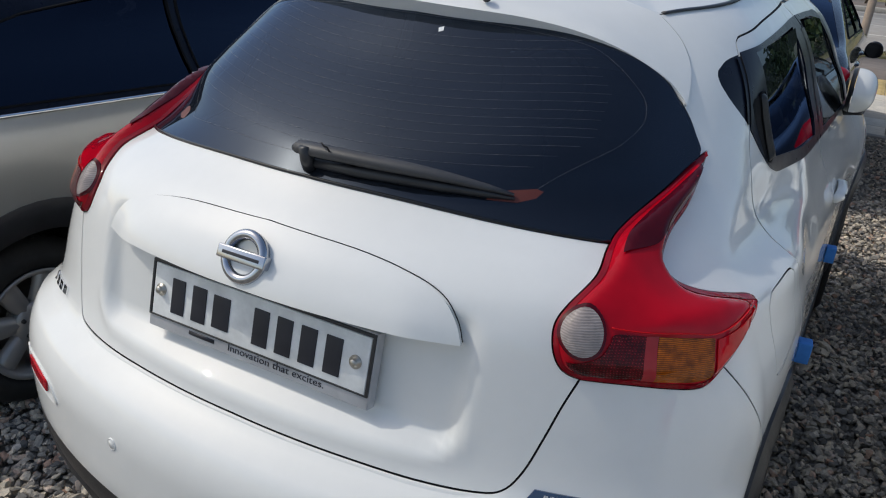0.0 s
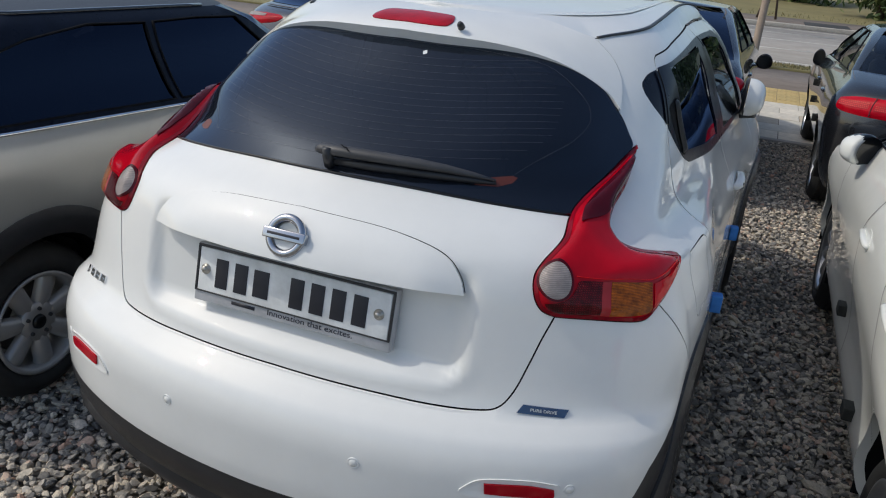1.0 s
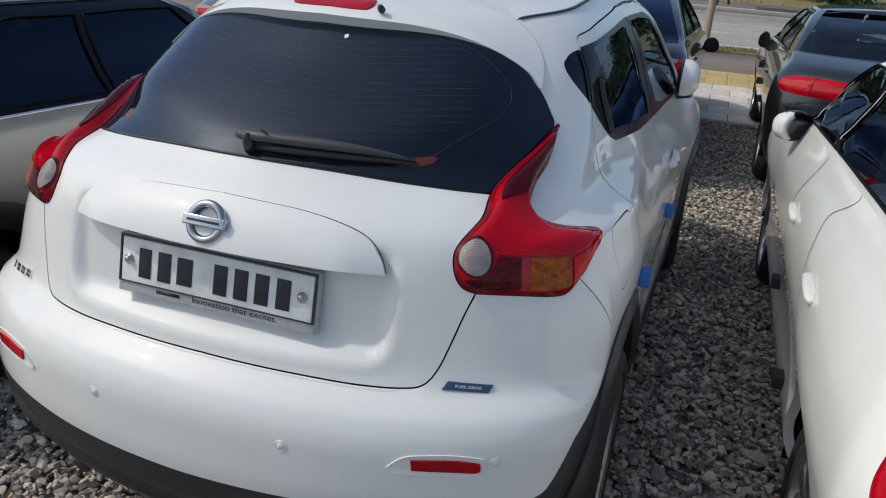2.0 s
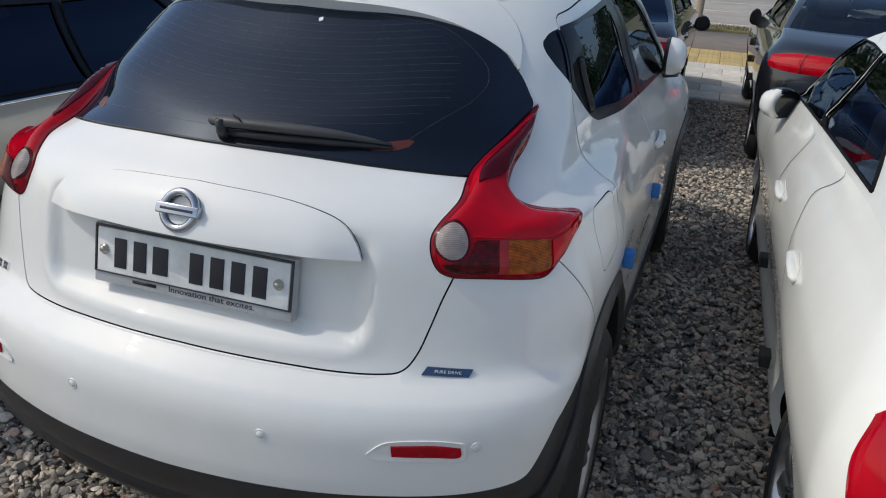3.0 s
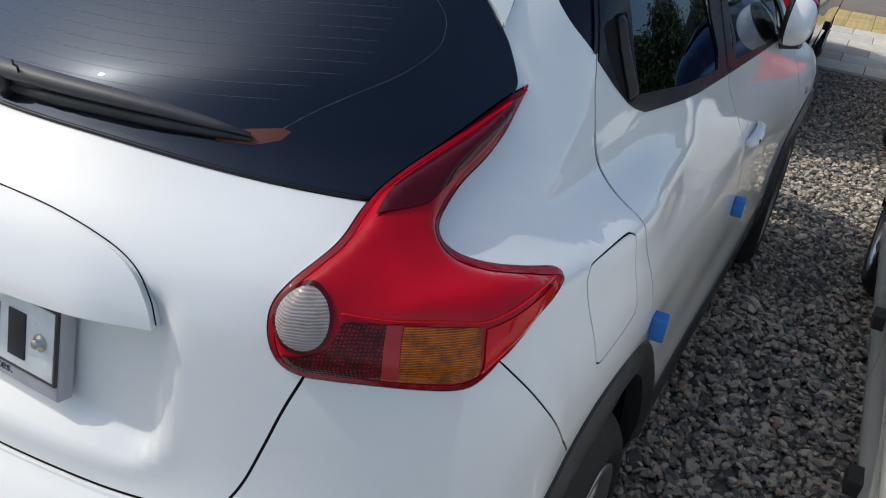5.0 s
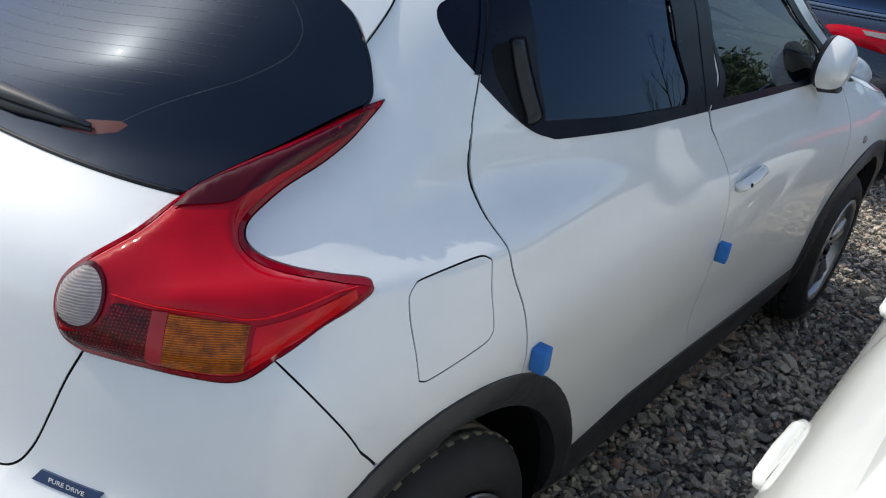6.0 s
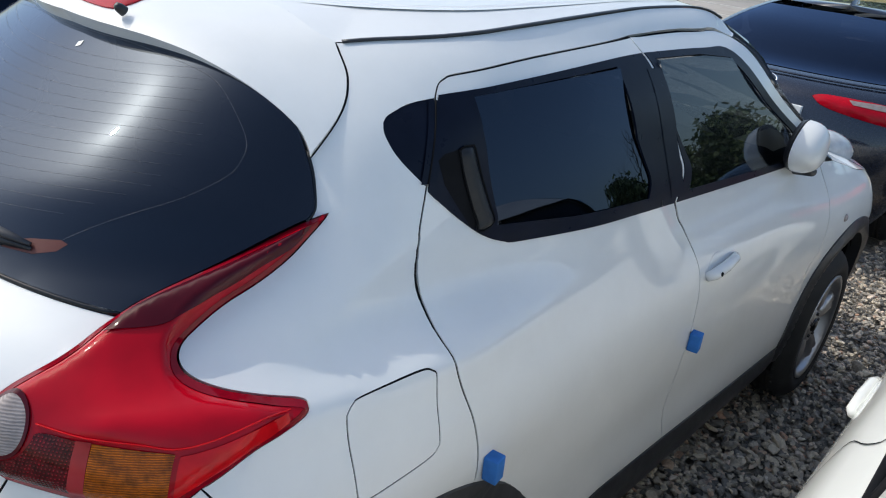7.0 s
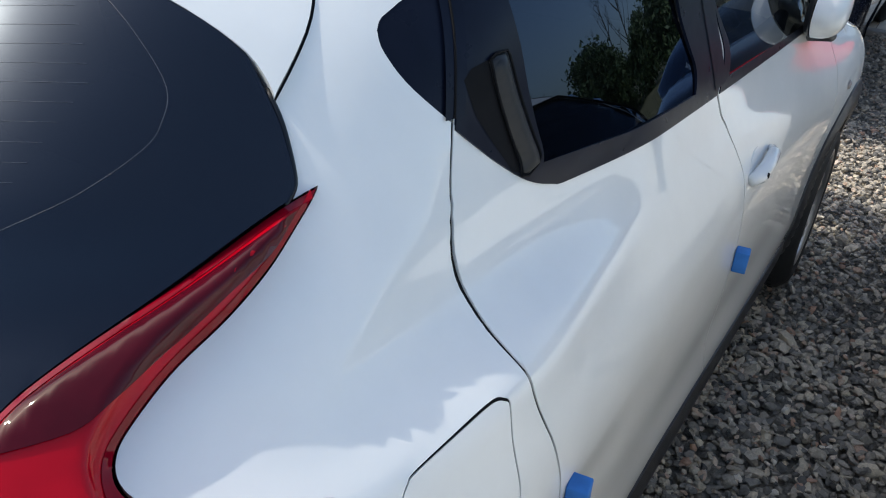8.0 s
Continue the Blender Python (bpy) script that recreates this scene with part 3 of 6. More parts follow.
# rear bumper and the dark valance below it
VALANCE = curve([(0.0, 0.506), (0.242, 0.512), (0.420, 0.522), (0.60, 0.529), (0.72, 0.545), (0.765, 0.580)])
BUMPER_TIP = curve([(0.765, 0.580), (0.801, 0.626), (0.839, 0.673)]) + [(0.880, 0.700), (0.935, 0.730), FLARE_BACK[12]]
bumper = part("rear_bumper", BODY.panel(mirrored(loop(VALANCE, BUMPER_TIP, FLARE_BACK[12:], [(1.050, 0.800)], BUMPER_END[::-1], LAMP_LOW[::-1], SEAM[::-1])), 0.018, trim=JOINT), WHITE, car)
VALANCE_LOW = curve([(0.0, 0.365), (0.35, 0.395), (0.6, 0.440), (0.72, 0.462), (0.86, 0.482), (0.99, 0.485)])
valance = part("valance", BODY.panel(mirrored(loop(VALANCE_LOW, FLARE_BACK[:13], BUMPER_TIP[::-1], VALANCE[::-1])), 0.025,
               out=lambda u, z, d: -0.003 + 0.006 * ramp(0.0, 0.03, d), depth=0.03, trim=JOINT), TRIM, bumper, "unpainted black plastic valance")
lip_top = [(u, z - 0.004) for u, z in VALANCE_LOW if u < 0.71]
part("lower_lip", BODY.panel(mirrored(loop([(0.0, 0.295), (0.30, 0.315), (0.50, 0.360), (0.64, 0.415)], lip_top[::-1])), 0.014,
     out=lambda u, z, d: -0.004 + 0.020 * ramp(0.0, 0.016, d) * ramp(0.72, 0.60, abs(u)), depth=0.04), TRIM, bumper, "black lower lip of the valance")
part("tailpipe", lathe([(0.022, 0.10), (0.026, 0.102), (0.028, 0.095), (0.028, -0.25)], Matrix.Translation((-0.455, 0.29, 0.285)) @ Matrix.Rotation(radians(-90), 4, "Z"), 20), metal("sooty_steel", (0.07, 0.065, 0.06), 0.5), car, "short sooty tailpipe")
seam_z = lambda u: float(np.interp(abs(u), [q[0] for q in SEAM], [q[1] for q in SEAM]))
EDGE_U = [0.392 * i / 40 for i in range(-40, 41)]
EDGE_CUT = [(0.0022, -0.008), (0.0028, 0.0020), (0.0045, 0.0034), (0.0070, 0.0026), (0.0125, -0.0002), (0.0180, -0.0030)]
part("bumper_edge", shape([BODY.at(u, seam_z(u) - dz, o if o < 0 else o * ramp(0.392, 0.34, abs(u))) for u in EDGE_U for dz, o in EDGE_CUT],
                          [(i * 6 + k, i * 6 + k + 1, i * 6 + k + 7, i * 6 + k + 6) for i in range(80) for k in range(5)]), WHITE, bumper)
for s in (1, -1):
    pocket = loop(curve([(0.372, 0.640), (0.395, 0.664), (0.425, 0.674), (0.50, 0.677), (0.566, 0.668)]), curve([(0.566, 0.668), (0.562, 0.626), (0.50, 0.625), (0.385, 0.628), (0.372, 0.640)]))
    part("reflector_pocket", BODY.panel(pocket, 0.012, out=lambda u, z, d: 0.0035 - 0.004 * ramp(0.0, 0.008, d), side=s, depth=0.006), WHITE, bumper)
    part("reflector", BODY.panel(loop(curve([(0.416, 0.662), (0.50, 0.6645), (0.556, 0.656)]), curve([(0.556, 0.656), (0.553, 0.634), (0.50, 0.636), (0.418, 0.637)])), 0.015, out=0.0045, side=s), RED, bumper, "narrow red bumper reflector")
    for u, z in ((0.186, 0.655), (0.592, 0.655)):
        p, q = BODY.at(u, z, 0.0), BODY.at(u, z, 1.0)
        p.x, q.x = p.x * s, q.x * s
        part("parking_sensor", lathe([(0.0, 0.0022), (0.0095, 0.0022), (0.010, 0.0008), (0.0112, 0.0008), (0.0118, 0.002), (0.0135, 0.0016), (0.0145, -0.004)],
                                     Matrix.Translation(p) @ (q - p).to_track_quat("X", "Z").to_matrix().to_4x4(), 24), WHITE, bumper, "round white parking sensor")

# flanks
quarter_line = loop(LAMP_OUT, LAMP_GLASS[:6], GLASS_TOP[:15], SPOILER_END, DITCH, [F(2.37, 1.528)], PILLAR[:11][::-1], DOOR_BACK[::-1], arc(BODY, 0.745, 0.345, 0.490, 68, 112), [(1.050, 0.800)], BUMPER_END[::-1])
FLAP = loop(curve([(1.0853, 1.0471), (1.0926, 1.0626), (1.1112, 1.0692), (1.2131, 1.0745), (1.2508, 1.0695), (1.2684, 1.0477), (1.2861, 0.9529), (1.2816, 0.9315), (1.2567, 0.9206), (1.1485, 0.9073), (1.1164, 0.9101), (1.1071, 0.9287), (1.0853, 1.0471)]))
WINDOW = loop(curve([(0.761, 1.421), (0.766, 1.436), (0.830, 1.457), (1.107, 1.478), (1.401, 1.497), F(1.745, 1.502)]), curve([F(1.745, 1.502), F(2.08, 1.500), F(2.255, 1.485), F(2.45, 1.355), F(2.70, 1.215), F(2.80, 1.125)]),
              curve([F(2.80, 1.125), F(2.30, 1.140), F(1.798, 1.159), (1.4583, 1.1843), (1.3187, 1.1970), (1.1653, 1.2339), (1.0136, 1.2954), (0.8563, 1.3610), (0.7853, 1.3997), (0.761, 1.421)]))
SILL = [F(1.225, 0.435), F(1.50, 0.462), F(1.84, 0.452), F(2.33, 0.428), F(2.80, 0.41)]


gap_y = table(sorted((BODY.point(*q).y, q[1]) for q in DOOR_BACK if BODY.point(*q).y > 0.852 and 1.2 < q[1] < 1.48))
mid_y = table(sorted((z, y) for y, z in MID_LINE[:11]))


def turned(poly):
    """Starts a cut outline at its widest break, so that it closes along the cut."""
    k = max(range(len(poly)), key=lambda i: math.dist(poly[i - 1], poly[i]))
    return loop(poly[k:] + poly[:k])


def window_part(poly, lo, hi):
    """The points of the window outline from one shut line to the other: behind the rear door (0), in it (1), in the front door (2)."""
    out = []
    for q in poly:
        y = BODY.point(*q).y
        back, mid = (q[1] > gap_y(y) if y < 1.03 else False), y - mid_y(q[1])
        if (lo == 0 and back) or (lo == 1 and not back and mid < hi) or (lo == 2 and mid > hi):
            out.append(q)
    return turned(out)


dense = resample(WINDOW, 0.008)
quarter_glass, rear_part, front_part = window_part(dense, 0, 0), window_part(dense, 1, -0.009), window_part(dense, 2, 0.009)
wide = resample(inset(WINDOW, -0.003), 0.008)
rear_trim, front_trim = window_part(wide, 1, -0.003), window_part(wide, 2, 0.003)
REAR_PANE = loop([F(1.100, 1.458), F(1.35, 1.472), F(1.600, 1.484), F(1.628, 1.33), F(1.652, 1.190), F(1.35, 1.205), F(1.110, 1.226)])
FRONT_PANE = loop([F(1.792, 1.492), F(2.05, 1.490), F(2.225, 1.475), F(2.42, 1.345), F(2.66, 1.210), F(2.72, 1.145), F(2.30, 1.158), F(1.868, 1.176), F(1.825, 1.33)])

PANE_LEAN = 0.385


def flat_pane(p, u, z):
    """Side glass is straight from sill to roof."""
    lean = PANE_LEAN * (p.z - 1.33)
    p.x = BODY.point(*F(p.y, 1.33)).x - 0.005 - lean
    return p


for s in (1, -1):
    quarter = part("quarter_panel", BODY.panel(quarter_line, 0.0095, holes=[FLAP, quarter_glass] if s > 0 else [quarter_glass], side=s, trim=JOINT), WHITE, car)
    part("quarter_window", BODY.panel(quarter_glass, 0.02, out=-0.001, side=s, depth=0.006), FILM, quarter, "black quarter window panel")
    if s > 0:
        part("fuel_flap", BODY.panel(FLAP, 0.02, side=s, trim=0.0026), WHITE, quarter)
    rear_door_line = loop(FLARE_DOOR[::-1], DOOR_BACK, DOOR_MID, SILL[2::-1])
    door = part("rear_door", BODY.panel(rear_door_line, 0.02, holes=[rear_part], side=s, trim=JOINT), WHITE, car)
    part("window_trim", BODY.panel(rear_trim, 0.02, out=0.0025, holes=[REAR_PANE], side=s, depth=0.005), FILM, door, "satin black window surround")
    part("window_pane", BODY.panel(REAR_PANE, 0.03, side=s, depth=0.0, warp=flat_pane), GLASS_DARK, door, "tinted rear side window")
    front_door_line = loop(DOOR_MID[::-1], PILLAR, DOOR_FRONT, SILL[:1:-1])
    front = part("front_door", BODY.panel(front_door_line, 0.025, holes=[front_part], side=s, trim=JOINT), WHITE, car)
    part("window_trim", BODY.panel(front_trim, 0.02, out=0.0025, holes=[FRONT_PANE], side=s, depth=0.005), FILM, front, "satin black window surround")
    part("window_pane", BODY.panel(FRONT_PANE, 0.03, side=s, depth=0.0, warp=flat_pane), GLASS, front, "lightly tinted front side window")
    part("front_wing", BODY.panel(loop(DOOR_FRONT[::-1], [F(2.905, 1.100), F(3.1, 1.08), F(3.3, 1.02)], [F(3.55, 0.98), F(3.75, 0.78)], arc(BODY, 3.275, 0.345, 0.490, 35, 170)), 0.03, side=s, trim=JOINT), WHITE, car)
    for cy in WHEEL_Y:
        ring = loop(arc(BODY, cy, 0.345, 0.492, 0, 183 if cy > 1 else 192, 40), arc(BODY, cy, 0.345, 0.422, 183 if cy > 1 else 192, 0, 40))
        part("wheel_arch_trim", BODY.panel(ring, 0.018, out=lambda u, z, d: 0.006 + 0.016 * ramp(0, 0.035, d), side=s, depth=0.05), TRIM, car, "black plastic wheel arch trim")
        part("wheel_housing", housing(0.42, 0.30, Matrix.Translation((s * 0.862 + 0.02 * max(0, cy - 0.4), cy, 0.345)) @ Matrix.Diagonal((s, 1, 1, 1))), DARK, car)
    part("sill_trim", BODY.panel(loop(SILL[:1], SILL[1:], [F(2.86, 0.22), F(1.20, 0.22)]), 0.03, out=lambda u, z, d: 0.004 + 0.012 * ramp(0, 0.05, d), side=s, depth=0.03), TRIM, car, "black plastic sill trim")
    top = loop([(0.0, 1.5740)], [(u, z) for u, z in SPOILER_TOP[::-1]], DITCH, [(BODY.run(1.545) + 1.2, 1.548), (BODY.end(1.55), 1.552), (BODY.end(1.5745), 1.5745)])
    if s > 0:
        roof_bm = BODY.panel(top, 0.03, depth=0.0, trim=0.0003)
    else:
        merge(roof_bm, BODY.panel(top, 0.03, depth=0.0, side=-1, trim=0.0003))
    rim = [BODY.point(s * u, 1.5700) for u in np.linspace(0, BODY.end(1.5700), 60)]
    merge(roof_bm, shape([(q.x * k + 0.02 * max(0.0, q.y - 0.4) * (1 - k), q.y, q.z + 0.014 * (1 - k * k)) for q in rim for k in (1, 0.66, 0.33, 0)],
                         [(4 * i + j, 4 * i + 4 + j, 4 * i + 5 + j, 4 * i + 1 + j)[::1 if s > 0 else -1] for i in range(59) for j in range(3)]))
    part("roof_ditch", tube([BODY.at(s * u, z, 0.001) if s > 0 else Vector((0.04 * max(0.0, BODY.point(u, z).y - 0.4) - BODY.at(u, z, 0.001).x, BODY.at(u, z, 0.001).y, BODY.at(u, z, 0.001).z)) for u, z in DITCH[1:]], 0.0075, 6, 0.45), TRIM, car, "black rubber roof moulding")
    screen = loop([(BODY.run(z) + 1.1, z) for z in np.linspace(1.08, 1.54, 12)], [(BODY.end(z), z) for z in np.linspace(1.54, 1.08, 12)])
    nose = loop([F(3.55, 0.98), F(3.3, 1.02), F(3.1, 1.08)], [(BODY.end(1.085), 1.085), (BODY.end(0.8), 0.8), (BODY.end(0.3), 0.3)], [F(3.72, 0.35)], arc(BODY, 3.275, 0.345, 0.490, 0, 60, 8))
    if s > 0:
        screen_bm, nose_bm = BODY.panel(screen, 0.05, depth=0.0), BODY.panel(nose, 0.04, depth=0.0)
    else:
        merge(screen_bm, BODY.panel(screen, 0.05, depth=0.0, side=-1))
        merge(nose_bm, BODY.panel(nose, 0.04, depth=0.0, side=-1))
    # tail lamp
    def lamp_out(u, z, d):
        crease = 0.010 * math.exp(-((z - 1.084) / 0.014) ** 2) * ramp(0.56, 0.66, u) * ramp(0.97, 0.90, u)
        crest = 0.018 * ramp(1.12, 1.18, z) * ramp(1.30, 1.24, z) * ramp(0.004, 0.03, d)
        return 0.004 + 0.016 * ramp(0, 0.020, d) + crease * ramp(0, 0.02, d) + crest
    outline = loop(LAMP_IN, LAMP_LOW, LAMP_OUT, LAMP_GLASS)
    lamp_edge = np.array(inset(outline, 0.002))
    face = inset(outline, 0.0085)
    tail = part("tail_lamp", BODY.panel(face, 0.008, out=lambda u, z, d: lamp_out(u, z, d + 0.0065), side=s, depth=0.004), RED, car, "glossy red boomerang tail lamp")
    part("lamp_border", BODY.panel(outline, 0.008, out=lamp_out, holes=[face], side=s, trim=0.0008), RED_RIM, tail, "dark red flange round the lamp")

    def over(u, z, d, rise=0.0030):
        return lamp_out(u, z, gap(np.array([(u, z)]), lamp_edge)[0]) + rise
    disc = lambda r: [(0.512 + r * 1.02 * math.cos(a), 1.072 + r * math.sin(a)) for a in np.linspace(0, 2 * math.pi, 29)[:-1]]
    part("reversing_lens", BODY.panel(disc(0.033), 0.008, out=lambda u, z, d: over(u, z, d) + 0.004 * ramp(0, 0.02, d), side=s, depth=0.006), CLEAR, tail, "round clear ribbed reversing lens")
    bezel = BODY.panel(disc(0.037), 0.006, out=lambda u, z, d: over(u, z, d, 0.0032), holes=[disc(0.0325)], side=s, depth=0.004)
    part("lens_bezel", bezel, RED_DARK, tail)
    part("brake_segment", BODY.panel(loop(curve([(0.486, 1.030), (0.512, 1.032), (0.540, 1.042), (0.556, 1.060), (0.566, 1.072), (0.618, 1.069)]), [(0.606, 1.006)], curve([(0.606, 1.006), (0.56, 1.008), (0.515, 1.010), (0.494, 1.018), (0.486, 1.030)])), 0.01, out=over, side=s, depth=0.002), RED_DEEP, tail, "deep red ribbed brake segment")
    part("lamp_divider", BODY.panel([(0.618, 1.0695), (0.640, 1.069), (0.629, 1.003), (0.606, 1.005)], 0.01, out=over, side=s, depth=0.002), DIVIDER, tail, "pale red divider beside the indicator")
    part("lamp_crease", tube([BODY.at(u * s, z, over(u, z, 0.0) - 0.0006) for u, z in curve([(0.558, 1.080), (0.620, 1.0735), (0.70, 1.0690), (0.768, 1.0640), (0.8795, 1.0720), (0.972, 1.0770)], 6)], 0.0013, 6), RED_SIDE, tail)
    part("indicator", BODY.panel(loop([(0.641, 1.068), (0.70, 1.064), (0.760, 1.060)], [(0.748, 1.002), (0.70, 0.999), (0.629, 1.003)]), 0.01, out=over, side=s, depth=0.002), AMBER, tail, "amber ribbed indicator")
    part("side_facet", BODY.panel(loop([(0.7682, 1.0579), (0.8759, 1.0666), (0.9640, 1.0744), (0.9719, 1.0665), (0.8968, 1.0516), (0.8170, 1.0291), (0.7570, 1.0040)]), 0.01, out=over, side=s, depth=0.002), RED_SIDE, tail, "bright red side facet")
    part("inner_strip", BODY.panel(loop(curve([(0.5898, 1.1541), (0.6240, 1.1817), (0.6635, 1.2123), (0.7173, 1.2461), (0.7712, 1.2752)]), curve([(0.7712, 1.2752), (0.7632, 1.2499), (0.7373, 1.2226), (0.7144, 1.1922), (0.7027, 1.1683), (0.6785, 1.1564), (0.5898, 1.1541)])), 0.01, out=over, side=s, depth=0.001), RED_DARK, tail, "dark inner strip of the lamp")

part("roof", roof_bm, WHITE, car)
part("windscreen", screen_bm, GLASS, car)
part("bonnet", nose_bm, WHITE, car)

# dark seals behind the shut lines
for line in (SEAM, BUMPER_END, DOOR_BACK, DOOR_MID, DOOR_FRONT, LAMP_LOW, SPOILER_END, FLAP + FLAP[:1]):
    for s in (1, -1):
        pts = [BODY.at(u, z, -0.0055) for u, z in line]
        if s < 0:
            if line[0] == FLAP[0]:
                continue
            pts = [Vector((0.04 * max(0.0, p.y - 0.4) - p.x, p.y, p.z)) for p in pts]
        part("seam_seal", tube(pts, 0.0042, 6), DARK, car)


def ribbon(line, lo, hi, out, side):
    """A thin strip on the skin beside a line."""
    a, b = [BODY.at(u + lo, z, out) for u, z in line], [BODY.at(u + hi, z, out) for u, z in line]
    k = len(line)
    flip = lambda p: p if side > 0 else Vector((0.04 * max(0.0, p.y - 0.4) - p.x, p.y, p.z))
    return shape([flip(p) for p in a + b], [(i, i + 1, k + i + 1, k + i) for i in range(k - 1)])


across = [q for q in DOOR_BACK if 1.318 < q[1] < 1.458]
for s in (1, -1):
    part("window_seal", ribbon(across, -0.016, 0.020, 0.0030, s), FILM, car, "black seal across the window band")
    part("window_seal", ribbon([q for q in DOOR_MID if 1.155 < q[1] < 1.505], -0.024, 0.046, 0.0040, s), FILM, car)
    pts = [BODY.at(u, z, 0.0032) for u, z in across]
    part("seam_seal", tube(pts if s > 0 else [Vector((0.04 * max(0.0, p.y - 0.4) - p.x, p.y, p.z)) for p in pts], 0.0018, 5), DARK, car)
part("garnish_gap", tube([BODY.at(u, z + 0.003, 0.0008) for u, z in [(-q[0] * 1.006, q[1]) for q in CHIN] + [(q[0] * 1.006, q[1]) for q in CHIN[::-1][1:]]], 0.0010, 5), DARK, tailgate)
foot_line = [(-u, z) for u, z in GLASS_LOW] + GLASS_LOW[::-1][1:]
part("glass_seal", tube([BODY.at(u, z, 0.0015) for u, z in foot_line], 0.0036, 8), SATIN, tailgate, "black rubber below the rear window")
for s in (1, -1):
    part("glass_seal", tube([BODY.at(s * u, z, 0.001) for u, z in GLASS_TOP[:17]], 0.0034, 8), SATIN, tailgate)

# number plate with its frame, bolts and slogan; the number itself is plain bars
PLATE = Matrix.Translation((0, 0.141, 0.948)) @ Matrix.Rotation(radians(-11), 4, "X")
plate = part("plate_frame", box(-0.268, -0.004, -0.077, 0.268, 0.022, 0.068, 0.003, PLATE), plastic("grey_frame", (0.40, 0.405, 0.42), 0.35, 0.05, coat=0.4), tailgate, "grey plate frame with a slogan")
part("frame_rim", merge(merge(box(-0.266, -0.008, 0.0595, 0.266, -0.002, 0.0655, 0.0015, PLATE), box(-0.266, -0.008, -0.052, 0.266, -0.002, -0.048, 0.001, PLATE)),
                        merge(box(-0.266, -0.008, -0.05, -0.260, -0.002, 0.06, 0.001, PLATE), box(0.260, -0.008, -0.05, 0.266, -0.002, 0.06, 0.001, PLATE))), TRIM, plate)
number_plate = part("number_plate", box(-0.259, -0.007, -0.050, 0.259, -0.003, 0.058, 0.002, PLATE), PLATE_WHITE, plate, "white number plate with dark bars")
for x, w, h in ((-0.192, 0.034, 0.072), (-0.137, 0.036, 0.072), (-0.080, 0.042, 0.066), (0.018, 0.036, 0.072), (0.073, 0.036, 0.072), (0.128, 0.036, 0.072), (0.184, 0.036, 0.072)):
    part("number_bar", box(x - w / 2, -0.0092, -h / 2 + 0.002, x + w / 2, -0.006, h / 2 + 0.002, 0.001, PLATE), PLATE_INK, number_plate)
for x in (-0.238, 0.232):
    bolt = part("plate_bolt", lathe([(0.0, 0.011), (0.006, 0.011), (0.0075, 0.009), (0.0085, 0.003), (0.013, 0.002), (0.013, 0.0)], PLATE @ Matrix.Translation((x, -0.007, 0.006)) @ Matrix.Rotation(radians(-90), 4, "Z"), 18), metal("zinc", (0.5, 0.48, 0.44), 0.35), plate)


def lettering(name, body, size, m, material, parent, label="", thick=0.0004):
    """Words as a mesh."""
    data = bpy.data.curves.new(name, "FONT")
    data.body, data.size, data.extrude, data.align_x, data.align_y = body, size, thick, "CENTER", "CENTER"
    tmp = new(name, data)
    me = tmp.evaluated_get(bpy.context.evaluated_depsgraph_get()).to_mesh()
    bm = bmesh.new()
    bm.from_mesh(me)
    bpy.data.objects.remove(tmp)
    bpy.data.curves.remove(data)
    bm.transform(m)
    return part(name, bm, material, parent, label, smooth=False)


UPRIGHT = Matrix.Rotation(radians(90), 4, "X")
lettering("slogan", "Innovation that excites.", 0.0195, PLATE @ Matrix.Translation((0.058, -0.0046, -0.0610)) @ UPRIGHT @ Matrix.Diagonal((1.25, 1, 1, 1)), PLATE_INK, plate)
part("maker_bar", box(-0.158, -0.0050, -0.0655, -0.092, -0.0035, -0.0575, 0.0, PLATE), PLATE_INK, plate)

# emblem: a ring crossed by a bar
EMBLEM = Matrix.Translation((0, 0.114, 1.099)) @ Matrix.Rotation(radians(-24), 4, "X")
ring = lathe([(0.031, 0.0), (0.034, 0.006), (0.041, 0.009), (0.048, 0.006), (0.051, 0.0), (0.048, -0.012), (0.034, -0.012), (0.031, 0.0)], EMBLEM @ Matrix.Rotation(radians(-90), 4, "Z"), 48)
DULL_CHROME = metal("dull_chrome", (0.50, 0.51, 0.54), 0.10)
emblem = part("emblem", ring, DULL_CHROME, tailgate, "round chrome emblem with a cross bar")
part("emblem_bar", box(-0.055, -0.0115, -0.0125, 0.055, 0.008, 0.0125, 0.003, EMBLEM), DULL_CHROME, emblem)
part("emblem_mark", box(-0.042, -0.0125, -0.0030, 0.042, -0.0110, 0.0030, 0.0005, EMBLEM), PLATE_INK, emblem)
part("emblem_disc", lathe([(0.0, -0.006), (0.037, -0.006)], EMBLEM @ Matrix.Rotation(radians(-90), 4, "Z"), 32), SILVER, emblem)
badge = part("badge", BODY.panel([(0.450, 0.806), (0.545, 0.799), (0.538, 0.782), (0.440, 0.788)], 0.012, out=0.004, depth=0.004), BADGE_BLUE, bumper, "small blue slanted badge")
q, r = BODY.at(0.492, 0.794, 0.0), BODY.at(0.492, 0.794, 0.0055)
n3 = (r - q).normalized()
ax = (BODY.at(0.50, 0.7935, 0.0) - BODY.at(0.48, 0.7950, 0.0)).normalized()
up = n3.cross(ax)
lettering("badge_words", "PURE DRIVE", 0.0095, Matrix.Translation(r) @ Matrix((ax, up, n3)).transposed().to_4x4() @ Matrix.Diagonal((1.2, 1, 1, 1)), PLATE_WHITE, badge)
